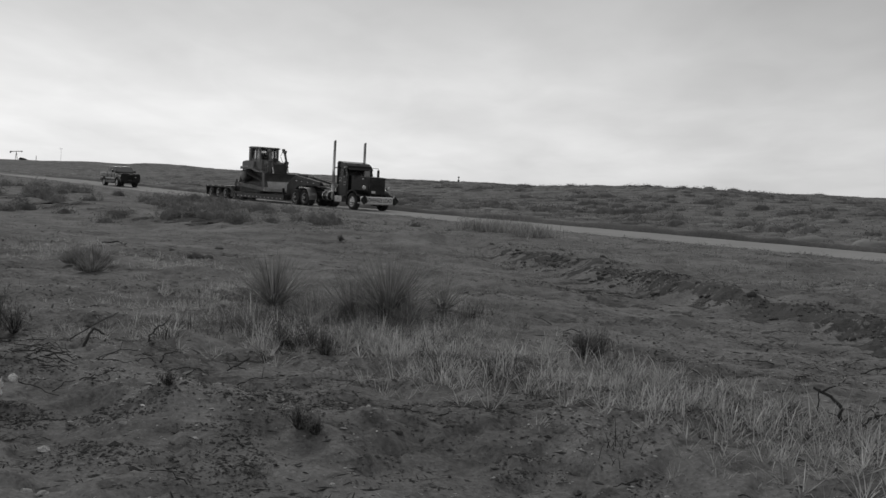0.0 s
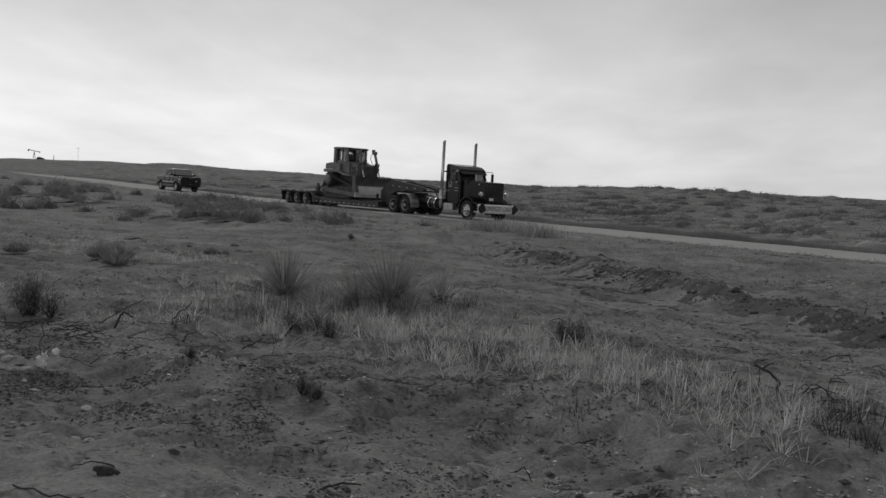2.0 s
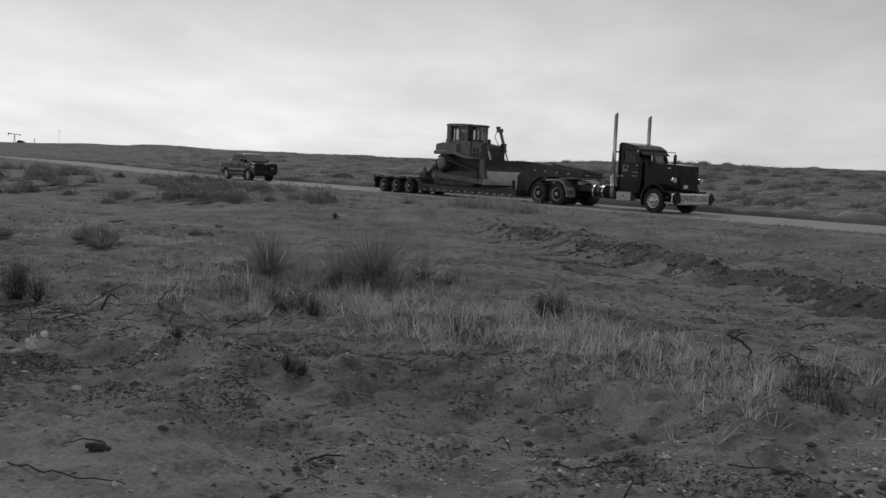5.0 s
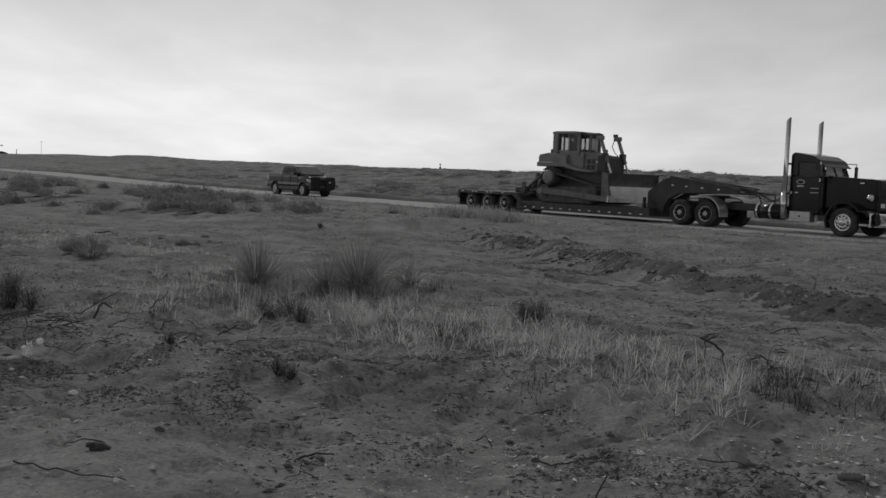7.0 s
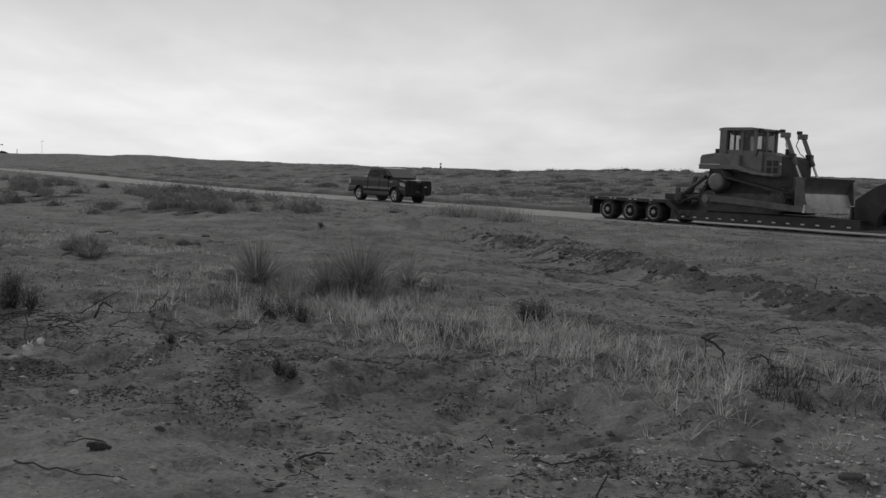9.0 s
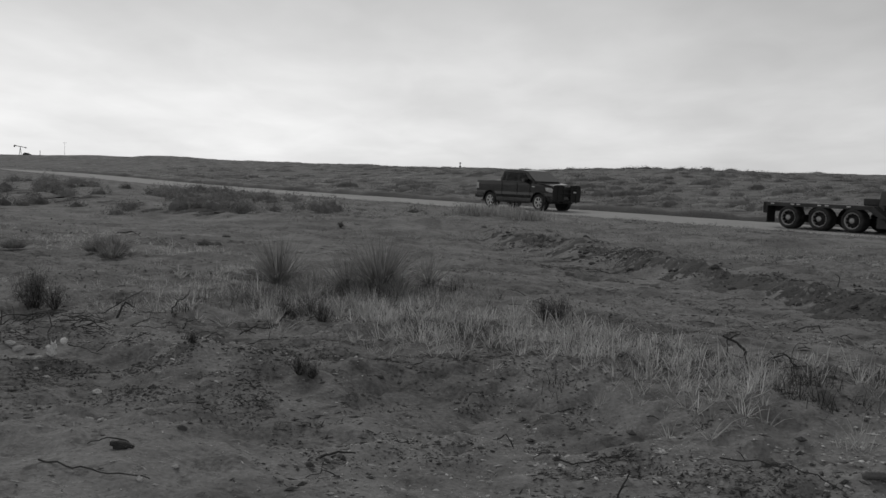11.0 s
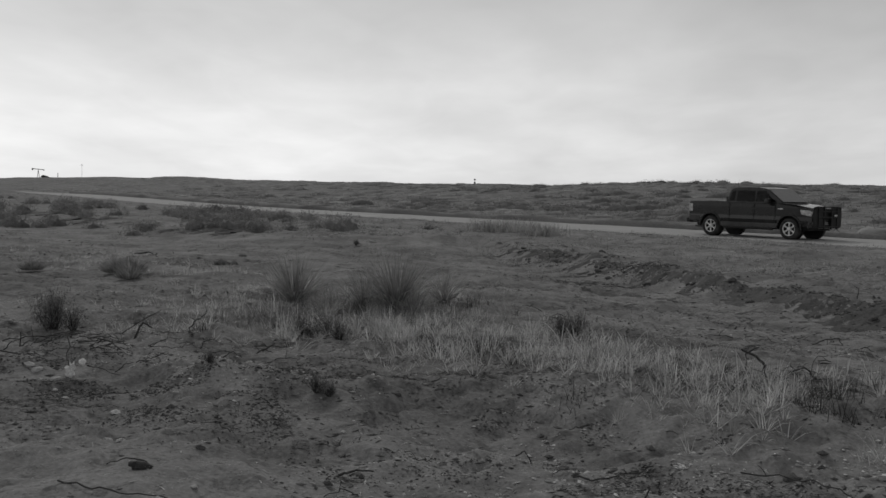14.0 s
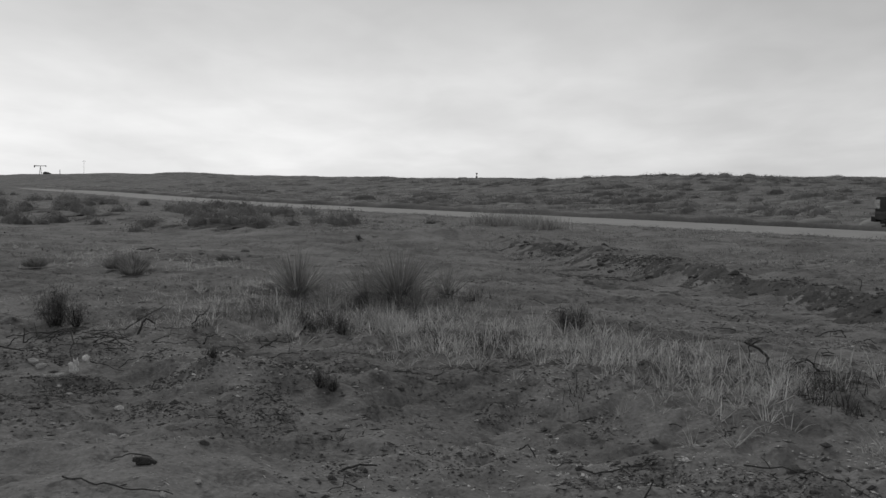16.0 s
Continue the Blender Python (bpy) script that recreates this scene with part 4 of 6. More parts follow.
    for y in (-0.8, 0, 0.8):
        part("ripper_shank", prism([(-17.05, 1.62), (-16.88, 1.62), (-16.88, 1.1), (-16.95, 0.88), (-17.35, 0.76), (-17.15, 0.95)], y - 0.05, y + 0.05, 0.01), DOZERDUST, t)
    part("ripper_lever", prism([(-16.78, 1.4), (-16.62, 1.4), (-16.42, 2.08), (-16.56, 2.10)], -0.35, -0.22, 0.01), DOZERDUST, t)
    part("drawbar", box(-16.1, -15.5, -0.35, 0.35, 1.05, 1.45, 0.03), DOZERDUST, t)
    part("chain_binder", pipe([(-17.2, -0.9, 0.74), (-16.5, -1.0, 1.1), (-15.9, -0.8, 1.3)], 0.03), DOZERDARK, t)
    part("shoe_chock", box(-17.9, -17.3, -0.5, 0.2, 1.09, 1.35, 0.05), DOZERDARK, t)
    return t


# ---- the pickup: x forward from the front axle ----
def build_pickup():
    t = tagged(new("pickup_truck"), "black crew-cab pickup truck with grille guard and dusty sides", "pickup truck")
    half = 0.97
    # lower body in one outline with both wheel arches
    out = [(0.86, 0.48), (0.92, 0.62), (0.92, 1.02), (0.80, 1.20), (0.2, 1.27), (-0.52, 1.36), (-2.84, 1.36), (-2.86, 1.43), (-4.70, 1.40), (-4.76, 1.34), (-4.74, 0.62), (-4.6, 0.58)]
    out += arc(-3.66, 0.42, 0.50, 170, 10, 12)[0:] + [(-3.12, 0.42), (-0.54, 0.42)] + arc(0, 0.42, 0.50, 172, 12, 12)

    def side(x, z):
        f = 1.0 - 0.016 * min(1, max(0, (z - 0.74) / 0.14)) - 0.03 * max(0, (z - 1.22)) / 0.14 - 0.03 * max(0, 0.6 - z) / 0.2
        f -= 0.10 * max(0, x - 0.35) / 0.6 if x > 0.35 else 0
        return f
    part("body", prism(out, -half, half, 0.03, taper=side, cuts=[("z", 0.60), ("z", 0.74), ("z", 0.88), ("z", 1.22), ("x", 0.35), ("x", -0.5), ("x", -3.1), ("x", -4.2)]), PICKUPPAINT, t, "black painted body with pale dust")
    part("floor_pan", box(-4.5, 0.7, -0.72, 0.72, 0.36, 0.60), LETTER, t)
    # cabin on the body
    cab = [(-2.94, 1.36), (-0.32, 1.36), (-0.34, 1.40), (-1.04, 1.915), (-1.20, 1.965), (-1.50, 1.99), (-2.1, 2.0), (-2.52, 1.985), (-2.70, 1.95), (-2.80, 1.88), (-2.92, 1.42)]
    part("cabin", prism(cab, -0.90, 0.90, 0.045, taper=lambda x, z: 1 - 0.12 * max(0, (z - 1.40)) / 0.55), PICKUPPAINT, t)
    ob = part("windshield", prism([(-0.37, 1.425), (-0.365, 1.43), (-1.07, 1.945), (-1.08, 1.93)], -0.83, 0.83, 0, taper=lambda x, z: 1 - 0.10 * max(0, (z - 1.40)) / 0.55), SCREENGLASS, t, "sloping windshield that mirrors the sky")
    ob.location = (0.012, 0, 0.014)
    for s in (-1, 1):
        for pts in ([(-0.66, 1.44), (-1.55, 1.43), (-1.55, 1.86), (-1.18, 1.86)], [(-1.62, 1.43), (-2.48, 1.43), (-2.44, 1.86), (-1.62, 1.86)], [(-2.56, 1.44), (-2.82, 1.45), (-2.70, 1.84), (-2.53, 1.87)]):
            bm = bmesh.new()
            vs = [bm.verts.new((x, s * (0.90 * (1 - 0.12 * max(0, (z - 1.40)) / 0.55) + 0.006), z)) for x, z in pts]
            bm.faces.new(vs)
            bmesh.ops.solidify(bm, geom=bm.faces[:], thickness=0.004)
            part("side_window", bm, TINTGLASS, t, "dark tinted side window")
        for x in (0, -3.66):
            wheel(t, x, s * 0.96, 0.405, 0.27, 0.27, "spoked", "pickup")
            part("wheel_arch", prism(band(arc(x, 0.42, 0.555, 182, -2, 16), arc(x, 0.42, 0.485, 182, -2, 16)), s * 0.90, s * 0.988, 0.012), PICKUPPAINT, t)
            ob = part("wheel_well", lathe([(0.50, s * 0.66), (0.50, s * 0.70)], 20), LETTER, t)
            ob.location = (x, 0, 0.45)
        part("side_sill", prism([(-3.14, 0.42), (-0.52, 0.42), (-0.52, 0.60), (-3.14, 0.60)], s * 0.935, s * 0.985, 0.015), TRIM, t, "grey dusty lower sill")
        part("bed_side_trim", prism([(-4.72, 0.62), (-4.18, 0.62), (-4.18, 0.80), (-4.72, 0.80)], s * 0.94, s * 0.982, 0.012), TRIM, t)
        for x in (-0.62, -1.58, -2.74):
            part("door_seam", box(x - 0.006, x + 0.006, s * 0.955, s * 0.9755, 0.62, 1.34, 0), LETTER, t)
        for x in (-1.50, -2.40):
            part("door_handle", box(x - 0.09, x + 0.09, s * 0.945, s * 0.985, 1.14, 1.175, 0.01), PICKUPPAINT, t)
        part("fender_badge", box(-0.50, -0.26, s * 0.950, s * 0.968, 1.155, 1.19, 0.003), CHROME, t, "small chrome fender badge")
        part("mirror", box(-0.98, -0.80, s * 0.95, s * 1.18, 1.36, 1.58, 0.04), PICKUPPAINT, t)
        part("headlight", prism([(0.50, 0.98), (0.90, 0.90), (0.935, 1.04), (0.82, 1.14), (0.44, 1.16)], s * 0.62, s * 0.965, 0.02, taper=lambda x, z: 1.0 - (0.095 * max(0, x - 0.38) / 0.5)), HEADLAMP, t, "clear wraparound headlight")
        ob = part("fog_light", lathe([(0.06, 0.0), (0.05, 0.02)], 14), LAMP, t)
        ob.matrix_basis = pose(0.90, s * 0.66, 0.60, 0, 0, -90)
        part("tail_light", box(-4.775, -4.58, s * 0.86, s * 0.962, 0.98, 1.30, 0.02), HEADLAMP, t, "pale tail light")
        part("step_bar", rod((-3.0, s * 0.95, 0.38), (-0.7, s * 0.95, 0.38), 0.045), LETTER, t)
    part("hood", prism([(0.83, 1.19), (0.78, 1.23), (0.2, 1.33), (-0.50, 1.40), (-0.50, 1.36), (0.2, 1.27), (0.80, 1.18)], -0.80, 0.80, 0.02, taper=lambda x, z: 1 - 0.10 * max(0, x) / 0.8), PICKUPPAINT, t, "black hood that mirrors the sky")
    part("grille", box(0.90, 0.95, -0.70, 0.70, 0.72, 1.18, 0.02), LETTER, t)
    part("front_bumper", prism([(0.72, 0.44), (0.97, 0.46), (1.0, 0.60), (0.97, 0.74), (0.80, 0.74)], -0.90, 0.90, 0.03), PICKUPPAINT, t)
    # grille guard
    for y in (-0.62, -0.25, 0.25, 0.62):
        part("guard_upright", prism([(1.0, 0.42), (1.06, 0.42), (1.07, 1.30), (1.01, 1.30)], y - 0.03, y + 0.03, 0.012), LETTER, t)
    for z in (0.52, 0.88, 1.10, 1.27):
        part("guard_bar", rod((1.045, -0.66, z), (1.045, 0.66, z), 0.028), LETTER, t)
    for s in (-1, 1):
        part("guard_wing", pipe([(1.04, s * 0.64, 1.28), (1.02, s * 0.88, 1.24), (1.0, s * 0.94, 0.9), (1.02, s * 0.88, 0.52), (1.04, s * 0.64, 0.48)], 0.03), LETTER, t)
        part("guard_mesh", box(1.02, 1.03, s * 0.26, s * 0.92, 0.54, 1.24, 0.004), LETTER, t, "black mesh of the grille guard")
    part("guard_light", box(1.05, 1.09, 0.40, 0.56, 0.92, 0.98, 0.01), REFLECT, t)
    part("rear_bumper", prism([(-4.92, 0.52), (-4.72, 0.50), (-4.72, 0.70), (-4.92, 0.70)], -0.92, 0.92, 0.02), PICKUPPAINT, t)
    part("tow_hitch", box(-5.05, -4.75, -0.05, 0.05, 0.42, 0.50), LETTER, t)
    part("exhaust_pipe", rod((-4.1, -0.7, 0.36), (-4.6, -0.72, 0.36), 0.035), DOZERDARK, t)
    part("axle", rod((-3.66, -0.75, 0.405), (-3.66, 0.75, 0.405), 0.06), LETTER, t)
    part("roof_antenna", rod((-2.3, 0.1, 1.95), (-2.3, 0.1, 2.02), 0.012), LETTER, t)
    # gear standing in the bed behind the cab
    part("bed_rack", pipe([(-2.98, -0.8, 1.38), (-2.98, -0.8, 1.58), (-2.98, 0.8, 1.58), (-2.98, 0.8, 1.38)], 0.025), LETTER, t)
    part("jack_post", pipe([(-3.3, -0.55, 1.36), (-3.1, -0.5, 1.50), (-2.95, -0.45, 1.70)], 0.04), LETTER, t)
    part("bed_tool", box(-3.45, -3.05, -0.75, -0.3, 1.38, 1.46, 0.02), ALUMINIUM, t)
    part("bed_tool", box(-3.25, -3.05, -0.2, 0.3, 1.38, 1.56, 0.03), DOZERDARK, t)
    part("bed_box", box(-4.7, -2.9, -0.78, 0.78, 1.30, 1.365, 0.005), LETTER, t)
    return t


truck = build_tractor()
trailer = build_trailer()
dozer = build_dozer()
pickup = build_pickup()


# ---- plants, sticks and stones ----
PALESTRAW = leafy("pale_straw", 0.62, 0.7, spread=0.1, scale=2, fine=12, island=0.25, spec=0.2)
TALLSTRAW = leafy("tall_straw", 0.40, 0.8, spread=0.15, scale=1.2, fine=9, island=0.35, spec=0.2)
STRAW = leafy("grey_straw", 0.30, 0.8, spread=0.15, scale=1.2, fine=9, island=0.5, spec=0.2)
rng = np.random.default_rng(7)


def blades(name, base, h, lean, turn, width, material, curl=0.35):
    """Many thin tapering blades in one mesh: base points (n, 3), and for each its height, lean (0 upright, 1 flat), compass turn and width."""
    n = len(base)
    if n == 0:
        return None
    out = np.stack([np.cos(turn), np.sin(turn), np.zeros(n)], 1)
    side = np.stack([-np.sin(turn + rng.uniform(-1.2, 1.2, n)), np.cos(turn), np.zeros(n)], 1)
    side /= np.maximum(np.linalg.norm(side, axis=1, keepdims=True), 1e-6)
    up = np.array([0, 0, 1.0])
    th, hh, w = (lean * 1.48)[:, None], h[:, None], width[:, None] * 0.5
    low = th * (1 - curl)
    mid = base + (out * np.sin(low) + up * np.cos(low)) * hh * 0.55
    tip = mid + (out * np.sin(th) + up * np.cos(th)) * hh * 0.45
    v = np.stack([base - side * w, base + side * w, mid + side * w * 0.75, mid - side * w * 0.75, tip], 1).reshape(-1, 3)
    i = (np.arange(n) * 5)[:, None]
    quads = (i + np.array([[0, 1, 2, 3]])).tolist()
    tris = (i + np.array([[3, 2, 4]])).tolist()
    return raw(name, v.tolist(), quads + tris, material)


def tuft_points(cx, cy, per, spread):
    """per points round each centre, on the ground."""
    x = np.repeat(cx, per) + rng.normal(0, 1, len(cx) * per) * np.repeat(spread, per)
    y = np.repeat(cy, per) + rng.normal(0, 1, len(cy) * per) * np.repeat(spread, per)
    return x, y, np.stack([x, y, height(x, y) - 0.01], 1)


def near_line(x, y, line):
    best = np.full(x.shape, 99.0)
    for (ax, ay), (bx, by) in zip(line, line[1:]):
        t = np.clip(((x - ax) * (bx - ax) + (y - ay) * (by - ay)) / ((bx - ax) ** 2 + (by - ay) ** 2), 0, 1)
        best = np.minimum(best, np.hypot(x - ax - t * (bx - ax), y - ay - t * (by - ay)))
    return best


def scatter(n, x0, x1, y0, y1, keep):
    x, y = rng.uniform(x0, x1, n), rng.uniform(y0, y1, n)
    k = rng.uniform(0, 1, n) < keep(x, y)
    return x[k], y[k]


GRASS_LINE = [(-1.7, 10.3), (-0.9, 9.9), (-0.1, 9.35), (0.5, 8.9), (1.1, 8.45), (1.7, 7.9), (2.3, 7.2), (2.9, 6.7)]


def build_grass():
    def tag(ob, label):
        tagged(ob, label, "grass", kind="stuff")
    # the pale patch across the foreground: bunches whose blades fan out and bend over
    def bunches(name, n, keep, x0, x1, y0, y1, per, lo, hi, width, material, label):
        cx, cy = scatter(n, x0, x1, y0, y1, keep)
        m = len(cx)
        k = np.repeat(np.arange(m), per)
        a, q = rng.uniform(0, 6.28, m * per), np.sqrt(rng.uniform(0, 1, m * per))
        wide, tall = rng.uniform(0.02, 0.06, m)[k], (lo + (hi - lo) * rng.beta(1.2, 1.8, m))[k]
        x, y = cx[k] + np.cos(a) * q * wide, cy[k] + np.sin(a) * q * wide
        lean = np.clip(0.25 + 0.80 * q + rng.normal(0, 0.26, m * per), 0.02, 1.25)
        tag(blades(name, np.stack([x, y, height(x, y) - 0.01], 1), tall * rng.uniform(0.45, 1.15, m * per), lean, a + rng.normal(0, 0.7, m * per), rng.uniform(0.5, 1.1, m * per) * width, material, 0.30), label)
    on_line = lambda wide, base, size, seed: (lambda x, y: np.exp(-(near_line(x, y, GRASS_LINE) / wide) ** 2) * np.clip(base + 3.2 * fbm(x, y, size, 3, seed), 0, 1))
    bunches("grass_patch", 6500, on_line(0.66, 0.5, 0.5, 61), -2.8, 3.9, 5.3, 11.2, 17, 0.07, 0.36, 0.0075, DRYGRASS, "pale dry bunch grass in a loose patch on sand")
    bunches("straw_strands", 3600, on_line(0.6, 0.2, 0.7, 62), -2.8, 3.9, 5.3, 11.2, 8, 0.15, 0.46, 0.007, PALESTRAW, "bright wiry straw strands bent over in the grass")
    # a grey tangle under and before the yuccas
    tangle = lambda x, y: np.exp(-((x + 0.9) / 0.95) ** 2 - ((y - 10.9) / 0.85) ** 2) * np.clip(0.55 + 2.2 * fbm(x, y, 0.5, 3, 65), 0, 1)
    bunches("grass_tangle", 1500, tangle, -3.0, 1.2, 9.2, 13.0, 30, 0.16, 0.46, 0.006, STRAW, "grey tangled dead grass under the yuccas")
    bunches("straw_strands", 500, tangle, -3.0, 1.2, 9.2, 13.0, 10, 0.2, 0.45, 0.004, PALESTRAW, "pale wiry strands in the tangle under the yuccas")
    # darker dead stems among it, which also stand in for the shade between blades
    cx, cy = scatter(1500, -3.2, 3.9, 5.3, 13, lambda x, y: np.maximum(np.exp(-(near_line(x, y, GRASS_LINE) / 0.6) ** 2), np.exp(-(((x + 0.9) / 1.5) ** 2 + ((y - 11.2) / 1.2) ** 2))) * np.clip(0.05 + 2.2 * fbm(x, y, 0.5, 3, 63), 0, 1))
    x, y, b = tuft_points(cx, cy, 26, rng.uniform(0.04, 0.12, len(cx)))
    n = len(x)
    tag(blades("dead_stems", b, rng.uniform(0.05, 0.24, n), rng.beta(1.5, 1.1, n), rng.uniform(0, 6.28, n), rng.uniform(0.003, 0.007, n), DEADLEAF), "dark dead stems under the pale grass, standing in for its inner shade")
    # thinner grass behind and beside it
    bunches("grass_patch", 3000, lambda x, y: np.clip(0.3 + 2.4 * fbm(x, y, 0.9, 3, 66), 0, 1) * ease(1.7, 0.8, np.abs(x + 1.4) * 0.55 + np.abs(y - 11.5) * 0.25), -4.4, 1.6, 9.4, 14.5, 20, 0.06, 0.26, 0.005, DRYGRASS, "thin dry grass round the yucca plants")
    bunches("grass_patch", 3800, lambda x, y: np.clip(-0.15 + 2.2 * fbm(x, y, 1.3, 4, 68), 0, 1), -10, -2.5, 9.5, 21, 18, 0.05, 0.18, 0.006, DRYGRASS, "thin dry grass over the sand behind a burnt tangle")
    # short tufts strewn over the sand
    cx, cy = scatter(6000, -16, 9, 8, 32, lambda x, y: np.clip(0.0 + 1.9 * fbm(x, y, 1.9, 4, 81), 0, 0.8) * (0.3 + 0.7 * ease(0.5, -2.0, x)))
    x, y, b = tuft_points(cx, cy, 14, rng.uniform(0.04, 0.16, len(cx)))
    n = len(x)
    tag(blades("grass_tufts", b, rng.uniform(0.03, 0.13, n), rng.beta(2.0, 1.1, n), rng.uniform(0, 6.28, n), rng.uniform(0.004, 0.010, n), STRAW), "short dry grass tufts strewn over dark sand")
    # verge along the near side of the road
    cx, cy = scatter(9000, -62, 34, 2, 112, lambda x, y: ((across(x, y) > 2.2) & (across(x, y) < 17)) * np.clip(0.26 + 1.5 * fbm(x, y, 4.0, 3, 83), 0, 0.9))
    x, y, b = tuft_points(cx, cy, 14, rng.uniform(0.08, 0.3, len(cx)))
    n = len(x)
    hs = np.repeat(rng.uniform(0.06, 0.22, len(cx)), 14) * rng.uniform(0.6, 1.1, n)
    tag(blades("verge_grass", b, hs, rng.beta(2.0, 1.2, n), rng.uniform(0, 6.28, n), rng.uniform(0.008, 0.018, n), STRAW), "dry verge grass beside the dirt road")
    # a tall clump by the road
    cx, cy = np.array([1.4, 1.7, 2.1, 2.4, 2.8, 3.0, 3.3]), np.array([32.6, 33.0, 32.4, 32.7, 31.8, 31.2, 30.6])
    x, y, b = tuft_points(cx, cy, 400, np.full(7, 0.32))
    n = len(x)
    tag(blades("tall_grass", b, rng.uniform(0.12, 0.58, n), rng.beta(1.5, 1.5, n), rng.uniform(0, 6.28, n), rng.uniform(0.012, 0.026, n), TALLSTRAW), "tall dry grass clump beside the road")
    # far edge of the road
    cx, cy = scatter(14000, -75, 60, 2, 150, lambda x, y: ((across(x, y) < -5.4) & (across(x, y) > -14)) * np.clip(0.4 + 1.2 * fbm(x, y, 4.0, 3, 85), 0, 1))
    x, y, b = tuft_points(cx, cy, 8, rng.uniform(0.12, 0.4, len(cx)))
    n = len(x)
    tag(blades("far_verge_grass", b, rng.uniform(0.08, 0.28, n), rng.beta(2.0, 1.2, n), rng.uniform(0, 6.28, n), rng.uniform(0.025, 0.05, n), STRAW), "pale dry grass along the far edge of the road")


def bushes(name, cx, cy, per, radius, tall, width, material, label, body=0.0):
    """Low bushes: an uneven twiggy body over each centre, thick with short leaves that point all ways."""
    m = len(cx)
    n = m * per
    turn = rng.uniform(0, 6.28, m)
    stretch = rng.uniform(0.6, 1.0, m)

    def skin(k, a, q):
        """Points of bush k at the compass turn a and the share q of its radius."""
        lump = 1 + 0.28 * np.sin(2 * a + turn[k]) + 0.20 * np.sin(5 * a + 3 * turn[k])
        x = cx[k] + np.cos(a) * q * radius[k] * 0.55 * lump
        y = cy[k] + np.sin(a) * q * radius[k] * 0.55 * lump * stretch[k]
        return x, y, np.sqrt(np.maximum(0.0, 1 - q ** 2)) * tall[k] * 0.8 * (1 + 0.25 * np.sin(3 * a + 2 * turn[k] + 4 * q))
    k = np.repeat(np.arange(m), per)
    a, q = rng.uniform(0, 6.28, n), np.sqrt(rng.uniform(0, 1, n))
    x, y, dome = skin(k, a, q)
    z = height(x, y) + dome * rng.uniform(0.0, 1.0, n) ** 1.3
    w = (width[k] * rng.uniform(0.3, 0.9, n))[:, None]
    tip = rng.normal(0, 1, (n, 3))
    tip = tip / np.linalg.norm(tip, axis=1, keepdims=True) * np.minimum(tall[k] * rng.uniform(0.12, 0.45, n), 0.13)[:, None]
    tip[:, 2] = np.abs(tip[:, 2])
    side = np.cross(tip, rng.normal(0, 1, (n, 3)))
    side = side / np.maximum(np.linalg.norm(side, axis=1, keepdims=True), 1e-6) * w
    root = np.stack([x, y, z], 1)
    leaf = np.stack([root, root + tip * 0.5 + side, root + tip, root + tip * 0.5 - side], 1).reshape(-1, 3)
    faces = (np.arange(n)[:, None] * 4 + np.arange(4)[None]).tolist()
    if body:
        b0 = len(leaf)
        k = np.repeat(np.arange(m), 25)
        a = np.tile(np.concatenate([np.repeat([0.0], 1), np.tile(np.arange(8) * 0.7854, 3)]), m) + turn[k]
        q = np.tile(np.concatenate([[0.0], np.full(8, 0.5), np.full(8, 0.85), np.full(8, 1.0)]), m)
        x, y, dome = skin(k, a, q)
        x, y = cx[k] + (x - cx[k]) * body, cy[k] + (y - cy[k]) * body
        dome = dome * body * np.tile(np.concatenate([np.ones(17), np.zeros(8)]), m) * rng.uniform(0.7, 1.0, m * 25) - 0.06 * (q > 0.99)
        leaf = np.concatenate([leaf, np.stack([x, y, height(x, y) + dome], 1)])
        cell = [[0, 1 + i, 1 + (i + 1) % 8] for i in range(8)] + [[1 + 8 * r + i, 9 + 8 * r + i, 9 + 8 * r + (i + 1) % 8, 1 + 8 * r + (i + 1) % 8] for r in range(2) for i in range(8)]
        faces += [[b0 + 25 * b + v for v in f] for b in range(m) for f in cell]
    return tagged(raw(name, leaf.tolist(), faces, material, True), label, "scrub", kind="stuff")


